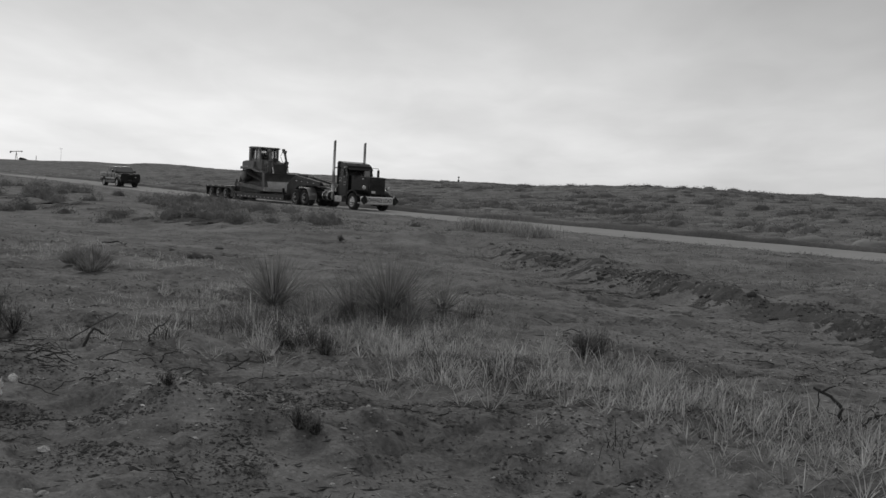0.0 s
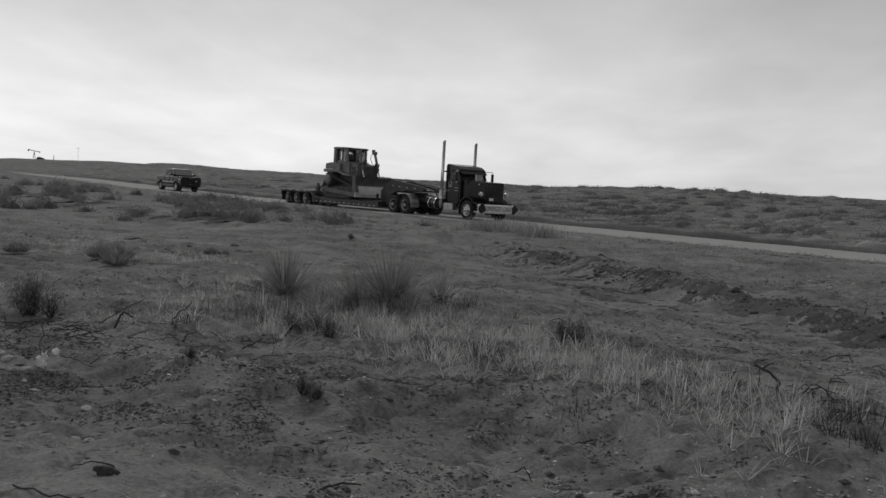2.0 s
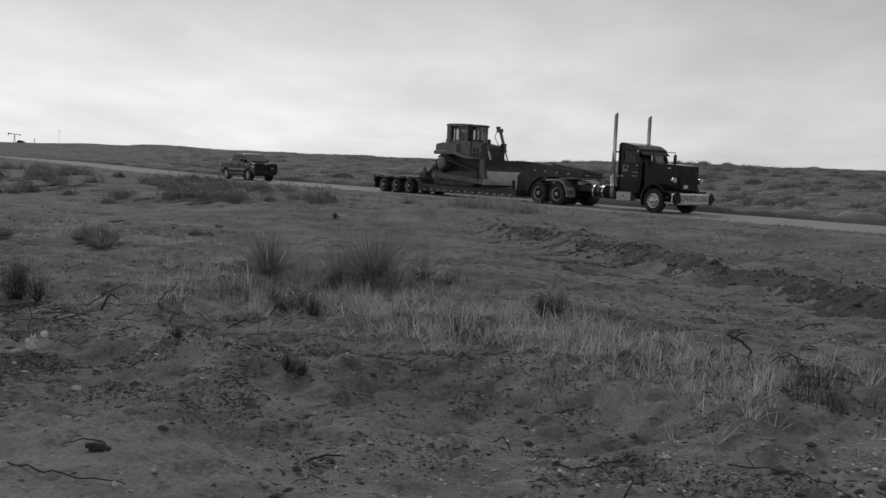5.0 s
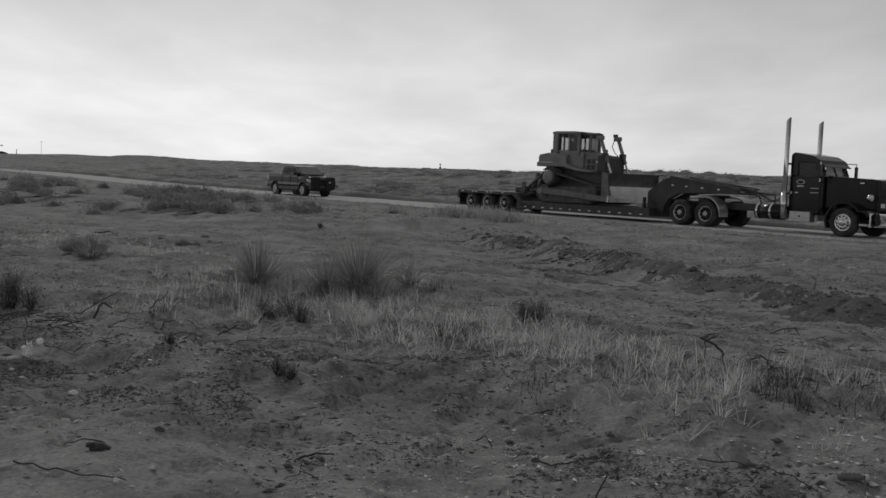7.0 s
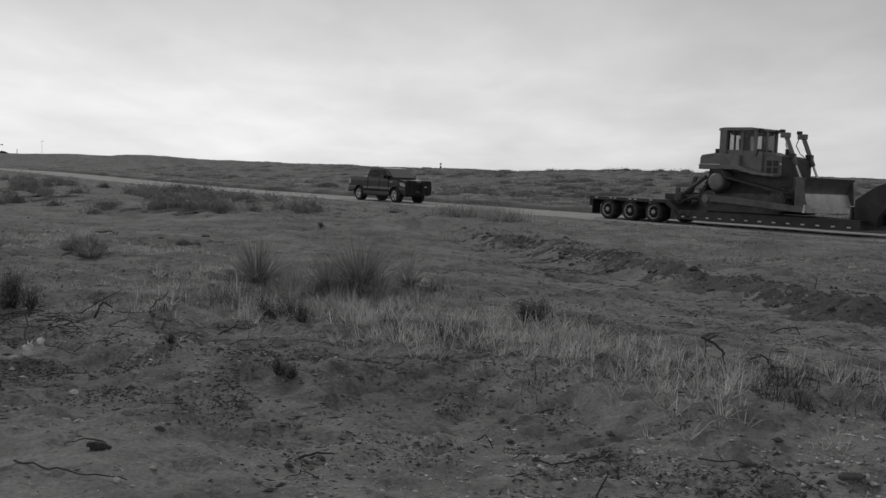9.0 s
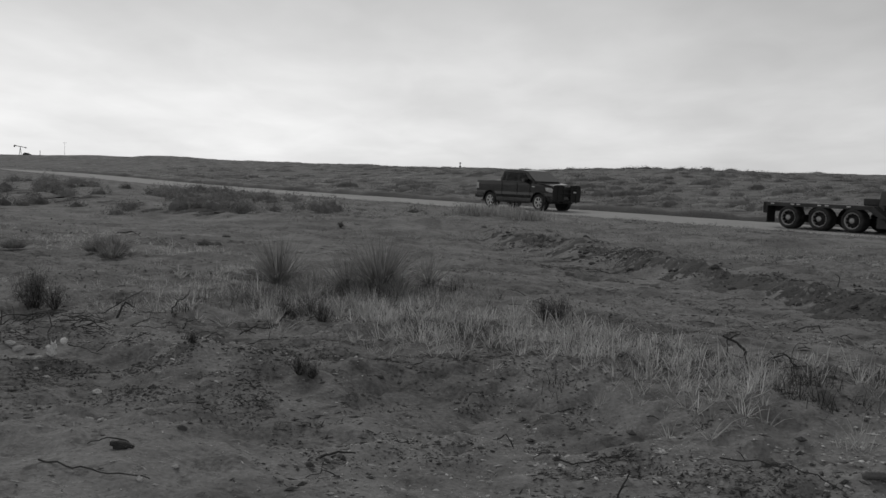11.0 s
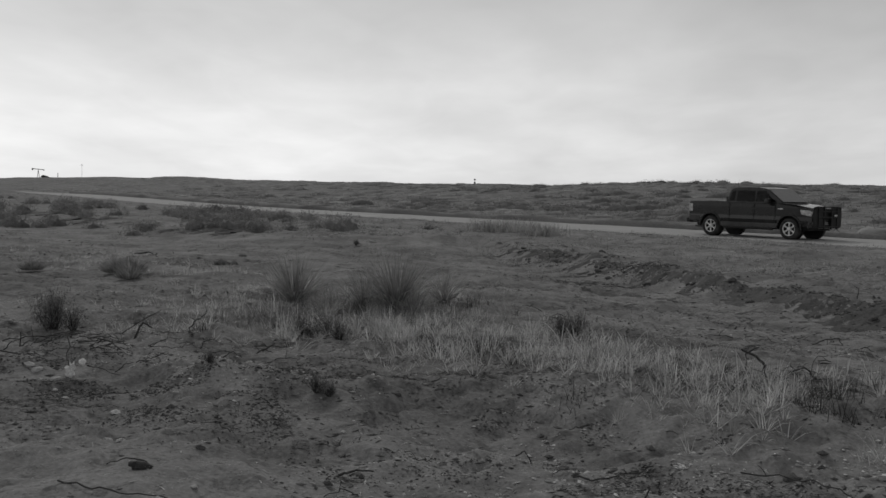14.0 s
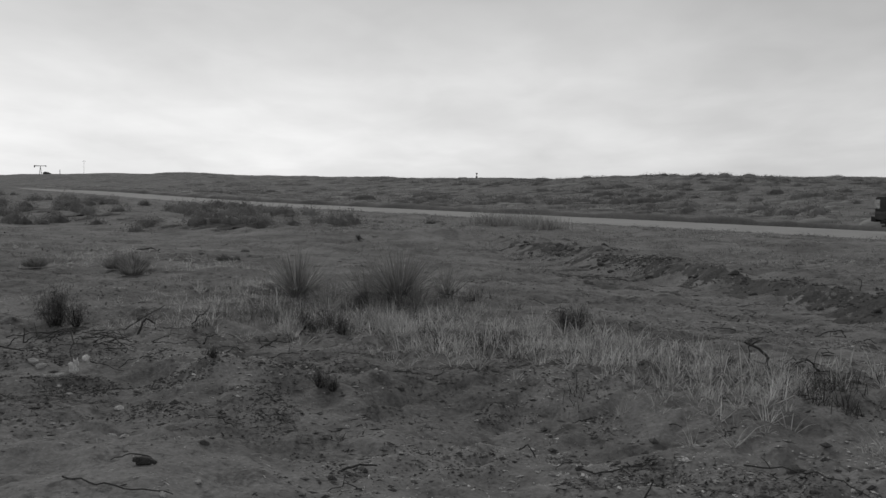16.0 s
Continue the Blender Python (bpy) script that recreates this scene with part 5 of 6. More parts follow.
def build_scrub():
    # the plain beyond the road, out to the skyline
    cx, cy = scatter(36000, -190, 170, 20, 230, lambda x, y: (across(x, y) < -8) * np.clip(0.50 + 1.4 * fbm(x, y, 6.0, 4, 91), 0.12, 1) * np.clip(1.2 - np.hypot(x, y) / 330, 0.4, 1))
    k = np.abs(x_over_y(cx, cy)) < 0.62
    cx, cy = cx[k], cy[k]
    size = rng.uniform(0.5, 1.25, len(cx)) ** 1.5
    bushes("far_scrub", cx, cy, 26, size * 2.3, size * 0.36 * np.clip(1.35 - np.hypot(cx, cy) / 180, 0.22, 1), size * 0.03 + 0.02, PALESCRUB, "low grey desert scrub over the far plain", 0.6)
    # larger darker bushes here and there
    cx, cy = scatter(9000, -120, 110, 20, 150, lambda x, y: (across(x, y) < -9.5) * np.clip(0.22 + 1.4 * fbm(x, y, 9.0, 3, 93), 0.06, 1) * ease(170, 80, np.hypot(x, y)))
    k = np.abs(x_over_y(cx, cy)) < 0.62
    cx, cy = cx[k], cy[k]
    size = rng.uniform(0.5, 1.3, len(cx))
    bushes("far_bushes", cx, cy, 190, size * 1.7, size * 0.85 * np.clip(1.4 - np.hypot(cx, cy) / 120, 0.35, 1), size * 0.02 + 0.016, DARKSCRUB, "rounded dark bushes among far scrub", 0.72)
    # pale grass between
    cx, cy = scatter(9000, -150, 150, 20, 190, lambda x, y: (across(x, y) < -8) * np.clip(0.4 + 1.2 * fbm(x, y, 12.0, 2, 95), 0, 1) * ease(140, 90, np.hypot(x, y)))
    k = np.abs(x_over_y(cx, cy)) < 0.62
    cx, cy = cx[k], cy[k]
    size = rng.uniform(0.4, 0.9, len(cx))
    bushes("far_grass", cx, cy, 24, size * 1.0, size * 0.35, size * 0.05 + 0.03, STRAW, "pale bunch grass between far scrub")
    # bushes on the near verge, thicker up the road
    cx, cy = scatter(4600, -66, 5, 28, 110, lambda x, y: ((across(x, y) > 7 + 0.05 * np.hypot(x, y)) & (across(x, y) < 42)) * np.clip(0.12 + 1.6 * fbm(x, y, 2.6, 2, 97), 0, 0.9) * ease(5, -6, x) * ease(44, 16, across(x, y)))
    size = rng.uniform(0.4, 1.0, len(cx))
    bushes("verge_scrub", cx, cy, 300, size * 1.25, size * 0.85, size * 0.012 + 0.010, DARKSCRUB, "dark scrub bushes on the near verge", 0.6)
    cx, cy = scatter(260, -12, 14, 14, 34, lambda x, y: ((across(x, y) > 3) & (across(x, y) < 23)) * 0.45)
    size = rng.uniform(0.2, 0.5, len(cx))
    bushes("low_scrub", cx, cy, 110, size * 0.9, size * 0.25, size * 0.012 + 0.005, SCRUB, "low dark weeds near the sandy bank")


def weeds():
    cx, cy = scatter(9000, -36, 26, 8, 66, lambda x, y: ((across(x, y) > 2.3) & (across(x, y) < 16)) * np.clip(0.05 + 1.8 * fbm(x, y, 3.0, 2, 98), 0, 0.9))
    size = rng.uniform(0.25, 0.6, len(cx))
    bushes("verge_weeds", cx, cy, 46, size * 1.3, size * 0.20, size * 0.014 + 0.008, SCRUB, "low dark mats of weed on the verge")


def verge_clumps():
    cx, cy = scatter(9000, -6, 40, 4, 52, lambda x, y: ((across(x, y) > 2.2) & (across(x, y) < 19)) * np.clip(0.08 + 2.2 * fbm(x, y, 1.8, 3, 198), 0, 0.9))
    size = rng.uniform(0.15, 0.5, len(cx))
    bushes("verge_clumps", cx, cy, 40, size * 1.2, size * 0.36, size * 0.02 + 0.008, SCRUB, "small soft weed clumps on the road verge", 0.4)


def x_over_y(x, y):
    return x / np.maximum(y, 1)


def plant(name, label, category, group, x, y, count, tall, spread, width, material, part_name, stiff=1.0, dead=0):
    """One plant: an Empty on the ground with its leaves, and a skirt of dead leaves under them."""
    z = float(height(x, y))
    e = tagged(new(name), label, category, group)
    e.location = (x, y, z)
    a = rng.uniform(0, 6.28, count)
    lean = np.clip(rng.beta(1.3, 1.0, count), 0.01, 1.0)
    b = np.stack([np.cos(a) * spread * 0.10 * lean, np.sin(a) * spread * 0.10 * lean, np.full(count, 0.02)], 1)
    ob = blades(part_name, b, tall * rng.uniform(0.5, 1.08, count) * (0.82 + 0.5 * stiff * lean * 2), lean, a, rng.uniform(0.7, 1.2, count) * width, material, 0.35 * (1 - stiff))
    ob.parent = e
    if dead:
        a = rng.uniform(0, 6.28, dead)
        b = np.stack([np.cos(a) * 0.05, np.sin(a) * 0.05, np.full(dead, 0.03)], 1)
        ob = blades("dead_leaves", b, tall * rng.uniform(0.4, 0.75, dead), rng.uniform(0.8, 1.1, dead), a, np.full(dead, width * 1.1), DRYGRASS)
        ob.parent = e
    return e


def shrub(x, y, tall, n):
    """A small twiggy shrub: stems that fan out and short leaves along them."""
    e = tagged(new("small_shrub"), "small dark twiggy desert shrub on sand", "shrub", "small shrubs on the sand")
    e.location = (x, y, float(height(x, y)))
    m = 16 + n // 12
    a, th = rng.uniform(0, 6.28, m), rng.beta(1.2, 1.9, m) * 1.2
    ln = tall * rng.uniform(0.6, 1.1, m)
    b = np.stack([np.cos(a) * 0.02, np.sin(a) * 0.02, np.zeros(m)], 1)
    stems = blades("stem", b, ln, th / 1.48, a, np.full(m, 0.008), STICK, 0.2)
    stems.parent = e
    k = n * 4
    i = rng.integers(0, m, k)
    f = rng.uniform(0.25, 1.0, k) * ln[i]
    p = np.stack([np.sin(th[i]) * np.cos(a[i]) * f, np.sin(th[i]) * np.sin(a[i]) * f, np.cos(th[i]) * f], 1) + rng.normal(0, 0.028 * tall / 0.3, (k, 3))
    p[:, 2] = np.maximum(p[:, 2], 0.01)
    leaves = blades("foliage", p, rng.uniform(0.02, 0.06, k) * (0.6 + tall), rng.uniform(0, 1, k), rng.uniform(0, 6.28, k), rng.uniform(0.004, 0.009, k), DARKLEAF, 0.1)
    leaves.parent = e


def build_plants():
    for x, y, tall, n, w in ((-0.53, 11.75, 0.86, 380, 0.016), (-1.84, 12.1, 0.74, 300, 0.015), (0.06, 12.2, 0.52, 90, 0.013), (-0.95, 11.9, 0.66, 120, 0.013), (-1.35, 11.2, 0.46, 90, 0.012), (-0.30, 11.3, 0.46, 90, 0.012)):
        plant("yucca", "spiky grey yucca with stiff narrow leaves, growing in dry grass", "yucca", "yuccas in the grass", x, y, n, tall, 1.0, w, YUCCA, "crown", stiff=0.45, dead=110)
    for x, y, tall, n in ((-3.92, 9.75, 0.40, 520), (-4.05, 9.9, 0.30, 260), (-3.78, 9.85, 0.26, 160), (-1.42, 9.95, 0.30, 200), (-1.15, 9.8, 0.22, 140), (-0.98, 9.35, 0.22, 140), (1.22, 9.62, 0.22, 160), (1.40, 9.75, 0.24, 160), (1.30, 9.45, 0.15, 120), (-2.25, 25.5, 0.16, 130), (-0.88, 6.92, 0.12, 120), (-0.78, 6.86, 0.09, 70), (-1.75, 7.3, 0.08, 50)):
        shrub(x, y, tall, n)
    for x, y, tall in ((-4.95, 15.3, 0.46), (-5.3, 15.6, 0.36), (-6.9, 16.2, 0.26), (-4.7, 14.5, 0.26)):
        plant("dry_bush", "soft pale-grey dry weed bush on sand", "shrub", "dry bushes on the sand", x, y, 800, tall, 1.6, 0.008, STRAW, "foliage", stiff=0.0)
    # thin pale stalks
    for x, y, tall in ((-0.98, 6.35, 0.24), (-0.93, 6.3, 0.15), (-2.35, 8.1, 0.2), (1.9, 6.1, 0.3)):
        plant("dry_stalk", "thin pale dry weed stalk", "weed", "dry stalks", x, y, 5, tall, 0.5, 0.004, STRAW, "stem", stiff=0.0)


def crooked(points, r0, r1, seed, name, label, group="", wander=0.02, fork=0):
    """A crooked stick along points given on the plan with heights over the ground."""
    rr = random.Random(seed)
    pts = [Vector((x, y, float(height(x, y)) + z)) for x, y, z in points]
    dense = []
    for p, q in zip(pts, pts[1:]):
        for k in range(4):
            dense.append(p.lerp(q, k / 4) + Vector((rr.uniform(-1, 1), rr.uniform(-1, 1), rr.uniform(-0.6, 0.6))) * wander * (0 if not dense else 1))
    dense.append(pts[-1])
    r0, r1 = r0 * 0.6, r1 * 0.6
    bm = tube(dense, r0, r1)
    for k in range(fork):
        i = rr.randrange(2, len(dense) - 1)
        p = dense[i]
        d = Vector((rr.uniform(-1, 1), rr.uniform(-0.6, 0.6), rr.uniform(0.0, 1.0))).normalized() * rr.uniform(0.04, 0.12)
        joined(bm, tube([p, p + d * 0.5 + Vector((0, 0, 0.01)), p + d], r0 * 0.6, r1 * 0.5))
    ob = part(name, bm, STICK)
    return tagged(ob, label, "stick", group)


def tube(pts, r0, r1, seg=7):
    bm = bmesh.new()
    rings = []
    for i, p in enumerate(pts):
        t = (pts[min(i + 1, len(pts) - 1)] - pts[max(i - 1, 0)]).normalized()
        s = t.orthogonal().normalized() if abs(t.z) > 0.9 else t.cross(Vector((0, 0, 1))).normalized()
        u, r = s.cross(t), r0 + (r1 - r0) * i / (len(pts) - 1)
        rings.append([bm.verts.new(p + (s * math.cos(6.283 * k / seg) + u * math.sin(6.283 * k / seg)) * r * (1 + 0.2 * math.sin(i * 2.3 + k))) for k in range(seg)])
    for a, b in zip(rings, rings[1:]):
        for k in range(seg):
            bm.faces.new((a[k], a[(k + 1) % seg], b[(k + 1) % seg], b[k]))
    bm.faces.new(rings[0])
    bm.faces.new(rings[-1][::-1])
    return bm


def build_sticks():
    L = "charred crooked stick lying on sand"
    G = "burnt sticks on the sand"
    S = crooked
    # standing hooked branch in the grass
    S([(2.55, 7.45, -0.03), (2.55, 7.45, 0.12), (2.49, 7.47, 0.18), (2.38, 7.50, 0.22)], 0.024, 0.013, 1, "hooked_branch", "dark hooked dead branch standing in grass", "", 0.008, 1)
    S([(2.42, 7.49, 0.21), (2.43, 7.53, 0.05), (2.43, 7.55, -0.02)], 0.007, 0.006, 2, "hooked_branch", "dark hooked dead branch standing in grass", "", 0.006)
    S([(2.66, 7.35, 0.0), (2.70, 7.33, 0.09), (2.80, 7.3, 0.13), (2.90, 7.25, 0.10)], 0.009, 0.006, 3, "bent_twig", L, G, 0.01)
    # upright crooked stick and its neighbours to the left
    S([(-2.42, 9.15, -0.03), (-2.36, 9.2, 0.12), (-2.30, 9.2, 0.20), (-2.24, 9.2, 0.29)], 0.012, 0.006, 5, "standing_stick", "thin burnt stick standing in sand", G, 0.012, 1)
    S([(-3.12, 9.4, 0.02), (-2.98, 9.6, 0.13), (-2.85, 9.8, 0.24)], 0.010, 0.006, 6, "leaning_stick", "thin burnt stick leaning out of sand", G, 0.008)
    S([(-2.86, 8.95, -0.02), (-2.82, 8.97, 0.07), (-2.78, 8.98, 0.12), (-2.70, 8.99, 0.08)], 0.02, 0.012, 7, "hook_stick", "short hooked burnt stump", G, 0.006)
    S([(-2.15, 8.6, 0.0), (-2.12, 8.6, 0.07), (-2.02, 8.6, 0.09)], 0.011, 0.006, 8, "bent_twig", L, G, 0.008, 1)
    S([(-1.62, 8.75, 0.01), (-1.52, 8.85, 0.07)], 0.013, 0.009, 9, "short_stick", L, G, 0.006)
    # tangle beside the left shrub
    T = "tangled burnt branch beside a shrub"
    S([(-3.85, 8.42, 0.04), (-3.5, 8.30, 0.09), (-3.2, 8.38, 0.11), (-2.9, 8.45, 0.06)], 0.010, 0.006, 10, "branch", T, G, 0.03)
    S([(-3.3, 8.3, 0.09), (-3.14, 8.1, 0.12), (-3.02, 7.8, 0.08), (-2.97, 7.62, 0.02)], 0.010, 0.006, 11, "branch", T, G, 0.025)
    S([(-3.66, 8.35, -0.03), (-3.65, 8.33, 0.13)], 0.010, 0.008, 12, "short_stick", L, G, 0.006)
    S([(-4.1, 7.85, 0.03), (-3.7, 7.8, 0.06), (-3.4, 7.75, 0.02)], 0.013, 0.009, 14, "branch", L, G, 0.012)
    r3 = random.Random(31)
    for k in range(34):
        x, y, a, ln = r3.gauss(-3.1, 0.36), r3.gauss(8.25, 0.24), r3.uniform(-0.7, 0.7), r3.uniform(0.10, 0.38)
        z0, z1 = r3.uniform(0.0, 0.05), r3.uniform(0.0, 0.12)
        S([(x, y, z0), (x + ln * 0.5 * math.cos(a), y + ln * 0.5 * math.sin(a), (z0 + z1) * 0.5 + r3.uniform(0, 0.04)), (x + ln * math.cos(a), y + ln * math.sin(a), z1)], r3.uniform(0.005, 0.010), 0.004, 300 + k, "twig", L, G, 0.016, r3.choice((0, 0, 1)))
    # foreground: long thin root and twigs
    S([(-1.90, 4.75, 0.015), (-1.70, 4.66, 0.02), (-1.50, 4.62, 0.015), (-1.30, 4.60, 0.015)], 0.008, 0.005, 15, "root", L, G, 0.014)
    S([(1.05, 4.95, -0.02), (1.09, 4.98, 0.07), (1.13, 5.0, 0.13)], 0.010, 0.007, 16, "standing_stick", "thin burnt stick standing in sand", G, 0.005, 1)
    S([(0.80, 5.55, 0.01), (1.0, 5.50, 0.025), (1.18, 5.58, 0.03), (1.30, 5.66, 0.03)], 0.010, 0.005, 17, "root", L, G, 0.02, 2)
    S([(1.72, 5.35, 0.03), (1.90, 5.25, 0.05), (2.08, 5.05, 0.04), (2.24, 4.9, 0.0)], 0.008, 0.005, 18, "root", L, G, 0.02, 1)
    S([(-0.55, 5.35, 0.01), (-0.45, 5.42, 0.05), (-0.36, 5.44, 0.02)], 0.013, 0.008, 19, "bent_twig", L, G, 0.01)
    S([(0.5, 6.0, 0.02), (0.56, 6.0, 0.06), (0.6, 5.95, 0.0)], 0.008, 0.006, 20, "bent_twig", L, G, 0.006)
    S([(2.15, 9.2, 0.02), (2.08, 9.35, 0.07)], 0.009, 0.007, 21, "short_stick", L, G, 0.004)
    S([(4.15, 10.6, 0.02), (4.3, 10.6, 0.06), (4.42, 10.55, 0.08), (4.45, 10.5, 0.0)], 0.012, 0.008, 22, "bent_twig", L, G, 0.008)
    S([(5.85, 13.4, 0.0), (5.87, 13.4, 0.14), (5.80, 13.4, 0.17)], 0.011, 0.008, 23, "standing_stick", "thin burnt stick standing in sand", G, 0.006)
    S([(-6.7, 21.0, 0.02), (-6.3, 20.8, 0.08), (-5.9, 20.0, 0.02)], 0.03, 0.02, 25, "branch", L, G, 0.03, 1)
    # brush round the hooked branch
    r4 = random.Random(41)
    for k in range(8):
        x, y, a, ln = r4.gauss(2.68, 0.16), r4.gauss(7.32, 0.12), r4.uniform(-1.2, 1.2), r4.uniform(0.10, 0.30)
        S([(x, y, 0.0), (x + ln * 0.4 * math.sin(a), y, ln * 0.45), (x + ln * 0.9 * math.sin(a), y - 0.04, ln * 0.6 * math.cos(a))], r4.uniform(0.005, 0.010), 0.004, 400 + k, "twig", L, G, 0.012)
    # twigs strewn about
    rr = random.Random(5)
    for k in range(46):
        x, y = rr.uniform(-4, 4.5), rr.uniform(4.6, 12.5)
        a, ln = rr.uniform(-0.5, 0.5) + (3.14 if rr.random() < 0.5 else 0), rr.uniform(0.08, 0.30)
        S([(x, y, 0.01), (x + ln * 0.5 * math.cos(a), y + ln * 0.5 * math.sin(a), 0.015 + rr.uniform(0, 0.03)), (x + ln * math.cos(a), y + ln * math.sin(a), 0.008)], rr.uniform(0.005, 0.011), 0.004, 100 + k, "twig", L, G, 0.012, rr.choice((0, 0, 1)))


def littered(x, y):
    """1 where litter gathers, little on the smooth sand before the slope."""
    return 1 - 0.85 * ease(-0.4, -1.3, x) * ease(6.2, 5.6, y)


def lump_mesh(seed, squash, rough):
    bm = bmesh.new()
    bmesh.ops.create_icosphere(bm, subdivisions=2, radius=1)
    for v in bm.verts:
        n = noise.noise(v.co * 1.1 + Vector((seed * 7.7, 0, 0))) * rough + noise.noise(v.co * 2.7 + Vector((0, seed * 3.1, 0))) * rough * 0.5
        v.co *= 1 + n
        v.co.z *= squash
    me = bpy.data.meshes.new("lump")
    bm.to_mesh(me)
    bm.free()
    return me


def build_stones():
    rocks = [lump_mesh(k, 0.65, 0.45) for k in range(6)]
    pale = grey("pale_stone", 0.46, 0.85, spread=0.18, scale=10, fine=60, bump=0.2, rand=0.25)
    for me in rocks:
        me.materials.append(pale)
    clods = [lump_mesh(20 + k, 0.7, 0.7) for k in range(6)]
    for me in clods:
        me.materials.append(CLOD)
        me.shade_smooth()
    rr = random.Random(11)

    def lay(name, mesh, x, y, size, label, category, group, sink=0.25):
        ob = new(name, mesh)
        z = float(height(x, y))
        ob.matrix_basis = pose(x, y, z + size * 0.65 * (1 - 2 * sink) * 0.5, 0, 0, rr.uniform(0, 360)) @ Matrix.Diagonal((size * rr.uniform(0.8, 1.3), size * rr.uniform(0.7, 1.1), size * rr.uniform(0.7, 1.1), 1))
        return tagged(ob, label, category, group)
    # stones that stand out
    for x, y, s in ((-1.24, 4.84, 0.022), (0.91, 5.73, 0.028), (1.42, 4.72, 0.04), (-2.98, 7.40, 0.05), (-3.18, 7.55, 0.055), (-3.27, 7.62, 0.04), (-3.08, 7.35, 0.035), (-2.9, 7.2, 0.03), (-2.75, 7.0, 0.03), (-2.2, 6.5, 0.05), (-2.05, 5.9, 0.03), (-1.95, 5.85, 0.035), (-0.62, 6.3, 0.025), (-1.35, 4.6, 0.03), (2.2, 5.0, 0.03), (0.95, 4.75, 0.035), (-0.5, 7.3, 0.02), (-2.5, 5.5, 0.025), (1.2, 6.5, 0.02), (-0.1, 7.4, 0.02), (2.55, 4.95, 0.03), (-1.9, 6.9, 0.03), (0.4, 5.2, 0.02), (-0.9, 5.5, 0.025), (0.1, 5.0, 0.02), (1.6, 5.9, 0.018)):
        lay("stone", rr.choice(rocks), x, y, s * 0.85, "pale rounded stone half sunk in sand", "stone", "stones on the sand")
    # the dark two-lobed clod
    dung = [m.copy() for m in clods[:2]]
    for m in dung:
        m.materials[0] = STICK
    e = lay("dark_lump", dung[0], -1.57, 5.06, 0.038, "dark two-lobed dung lump lying on bare sand", "lump", "", 0.1)
    lobe = new("lobe", dung[1])
    lobe.parent = e
    lobe.matrix_basis = pose(-0.9, 0.3, 0.35) @ Matrix.Diagonal((0.65, 0.65, 0.7, 1))
    # clods of the broken bank
    for k in range(75):
        x = rr.uniform(1.9, 7.5)
        want = float(bank_line(x)) + rr.uniform(-0.1, 1.5)
        y = LINE_Y - (want + x * SA) / CA
        lay("clod", rr.choice(clods), x, y, rr.choice((0.02, 0.025, 0.03, 0.04, 0.05, 0.07)), "dark clod of sandy soil on the broken bank", "clod", "clods on the bank")
    # the clod at (-0.15, 7.18) is added for the dark edge of a hollow
    for x, y, s in ((-4.45, 21.55, 0.08), (-4.0, 17.8, 0.15), (-4.15, 17.75, 0.12), (-3.85, 17.85, 0.10), (-2.27, 26.1, 0.08), (3.53, 21.0, 0.10), (-4.9, 19.5, 0.08), (-0.15, 7.18, 0.04), (-0.30, 7.12, 0.03), (1.42, 10.75, 0.09), (1.52, 10.8, 0.07), (1.35, 10.6, 0.05), (2.0, 5.3, 0.07), (0.4, 7.0, 0.05), (-1.4, 5.6, 0.03), (-0.6, 5.2, 0.03)):
        lay("clod", rr.choice(clods), x, y, s, "dark clod of soil and roots on sand", "clod", "clods on the sand", 0.62)
    # gravel and litter, too fine to count
    def strew(name, n, keep, lo, hi, material, label, category, seed, where=None, slim=False):
        r2 = np.random.default_rng(seed)
        x, y = (r2.uniform(-4.5, 5.5, n), 4.2 + 12 * r2.beta(1.0, 2.2, n)) if where is None else where(r2, n)
        k = r2.uniform(0, 1, n) < keep(x, y)
        x, y = x[k], y[k]
        z = height(x, y)
        n = len(x)
        s = lo + (hi - lo) * r2.beta(1, 4, n)
        base = np.array([(1, 0, 0), (-1, 0, 0), (0, 1, 0), (0, -1, 0), (0, 0, 1), (0, 0, -1)], float)
        a = r2.uniform(0, 6.28, n)
        sc = np.stack([s * r2.uniform(0.8, 2.6, n), s * r2.uniform(0.4, 1.0, n), s * r2.uniform(0.35, 0.8, n)], 1)
        if slim:
            a = r2.normal(0.15, 0.85, n)
            sc = np.stack([s * r2.uniform(3, 12, n), s * r2.uniform(0.7, 1.0, n), s * r2.uniform(0.7, 1.1, n)], 1)
        v = base[None] * sc[:, None] * r2.uniform(0.75, 1.25, (n, 6, 1))
        c, sn = np.cos(a)[:, None], np.sin(a)[:, None]
        v = np.stack([v[..., 0] * c - v[..., 1] * sn, v[..., 0] * sn + v[..., 1] * c, v[..., 2]], -1)
        v = v + np.stack([x, y, z + s * 0.25], 1)[:, None]
        f0 = np.array([(0, 2, 4), (2, 1, 4), (1, 3, 4), (3, 0, 4), (2, 0, 5), (1, 2, 5), (3, 1, 5), (0, 3, 5)])
        f = (np.arange(n)[:, None, None] * 6 + f0[None]).reshape(-1, 3)
        tagged(raw(name, v.reshape(-1, 3).tolist(), f.tolist(), material), label, category, kind="stuff")
    clumpy = lambda sc, seed, add: (lambda x, y: np.clip(add + 2.6 * fbm(x, y, sc, 3, seed), 0, 1) * littered(x, y))
    strew("gravel", 19000, clumpy(0.9, 51, 0.0), 0.003, 0.021, PEBBLE, "pale pebbles strewn in clusters on sand", "gravel", 3)
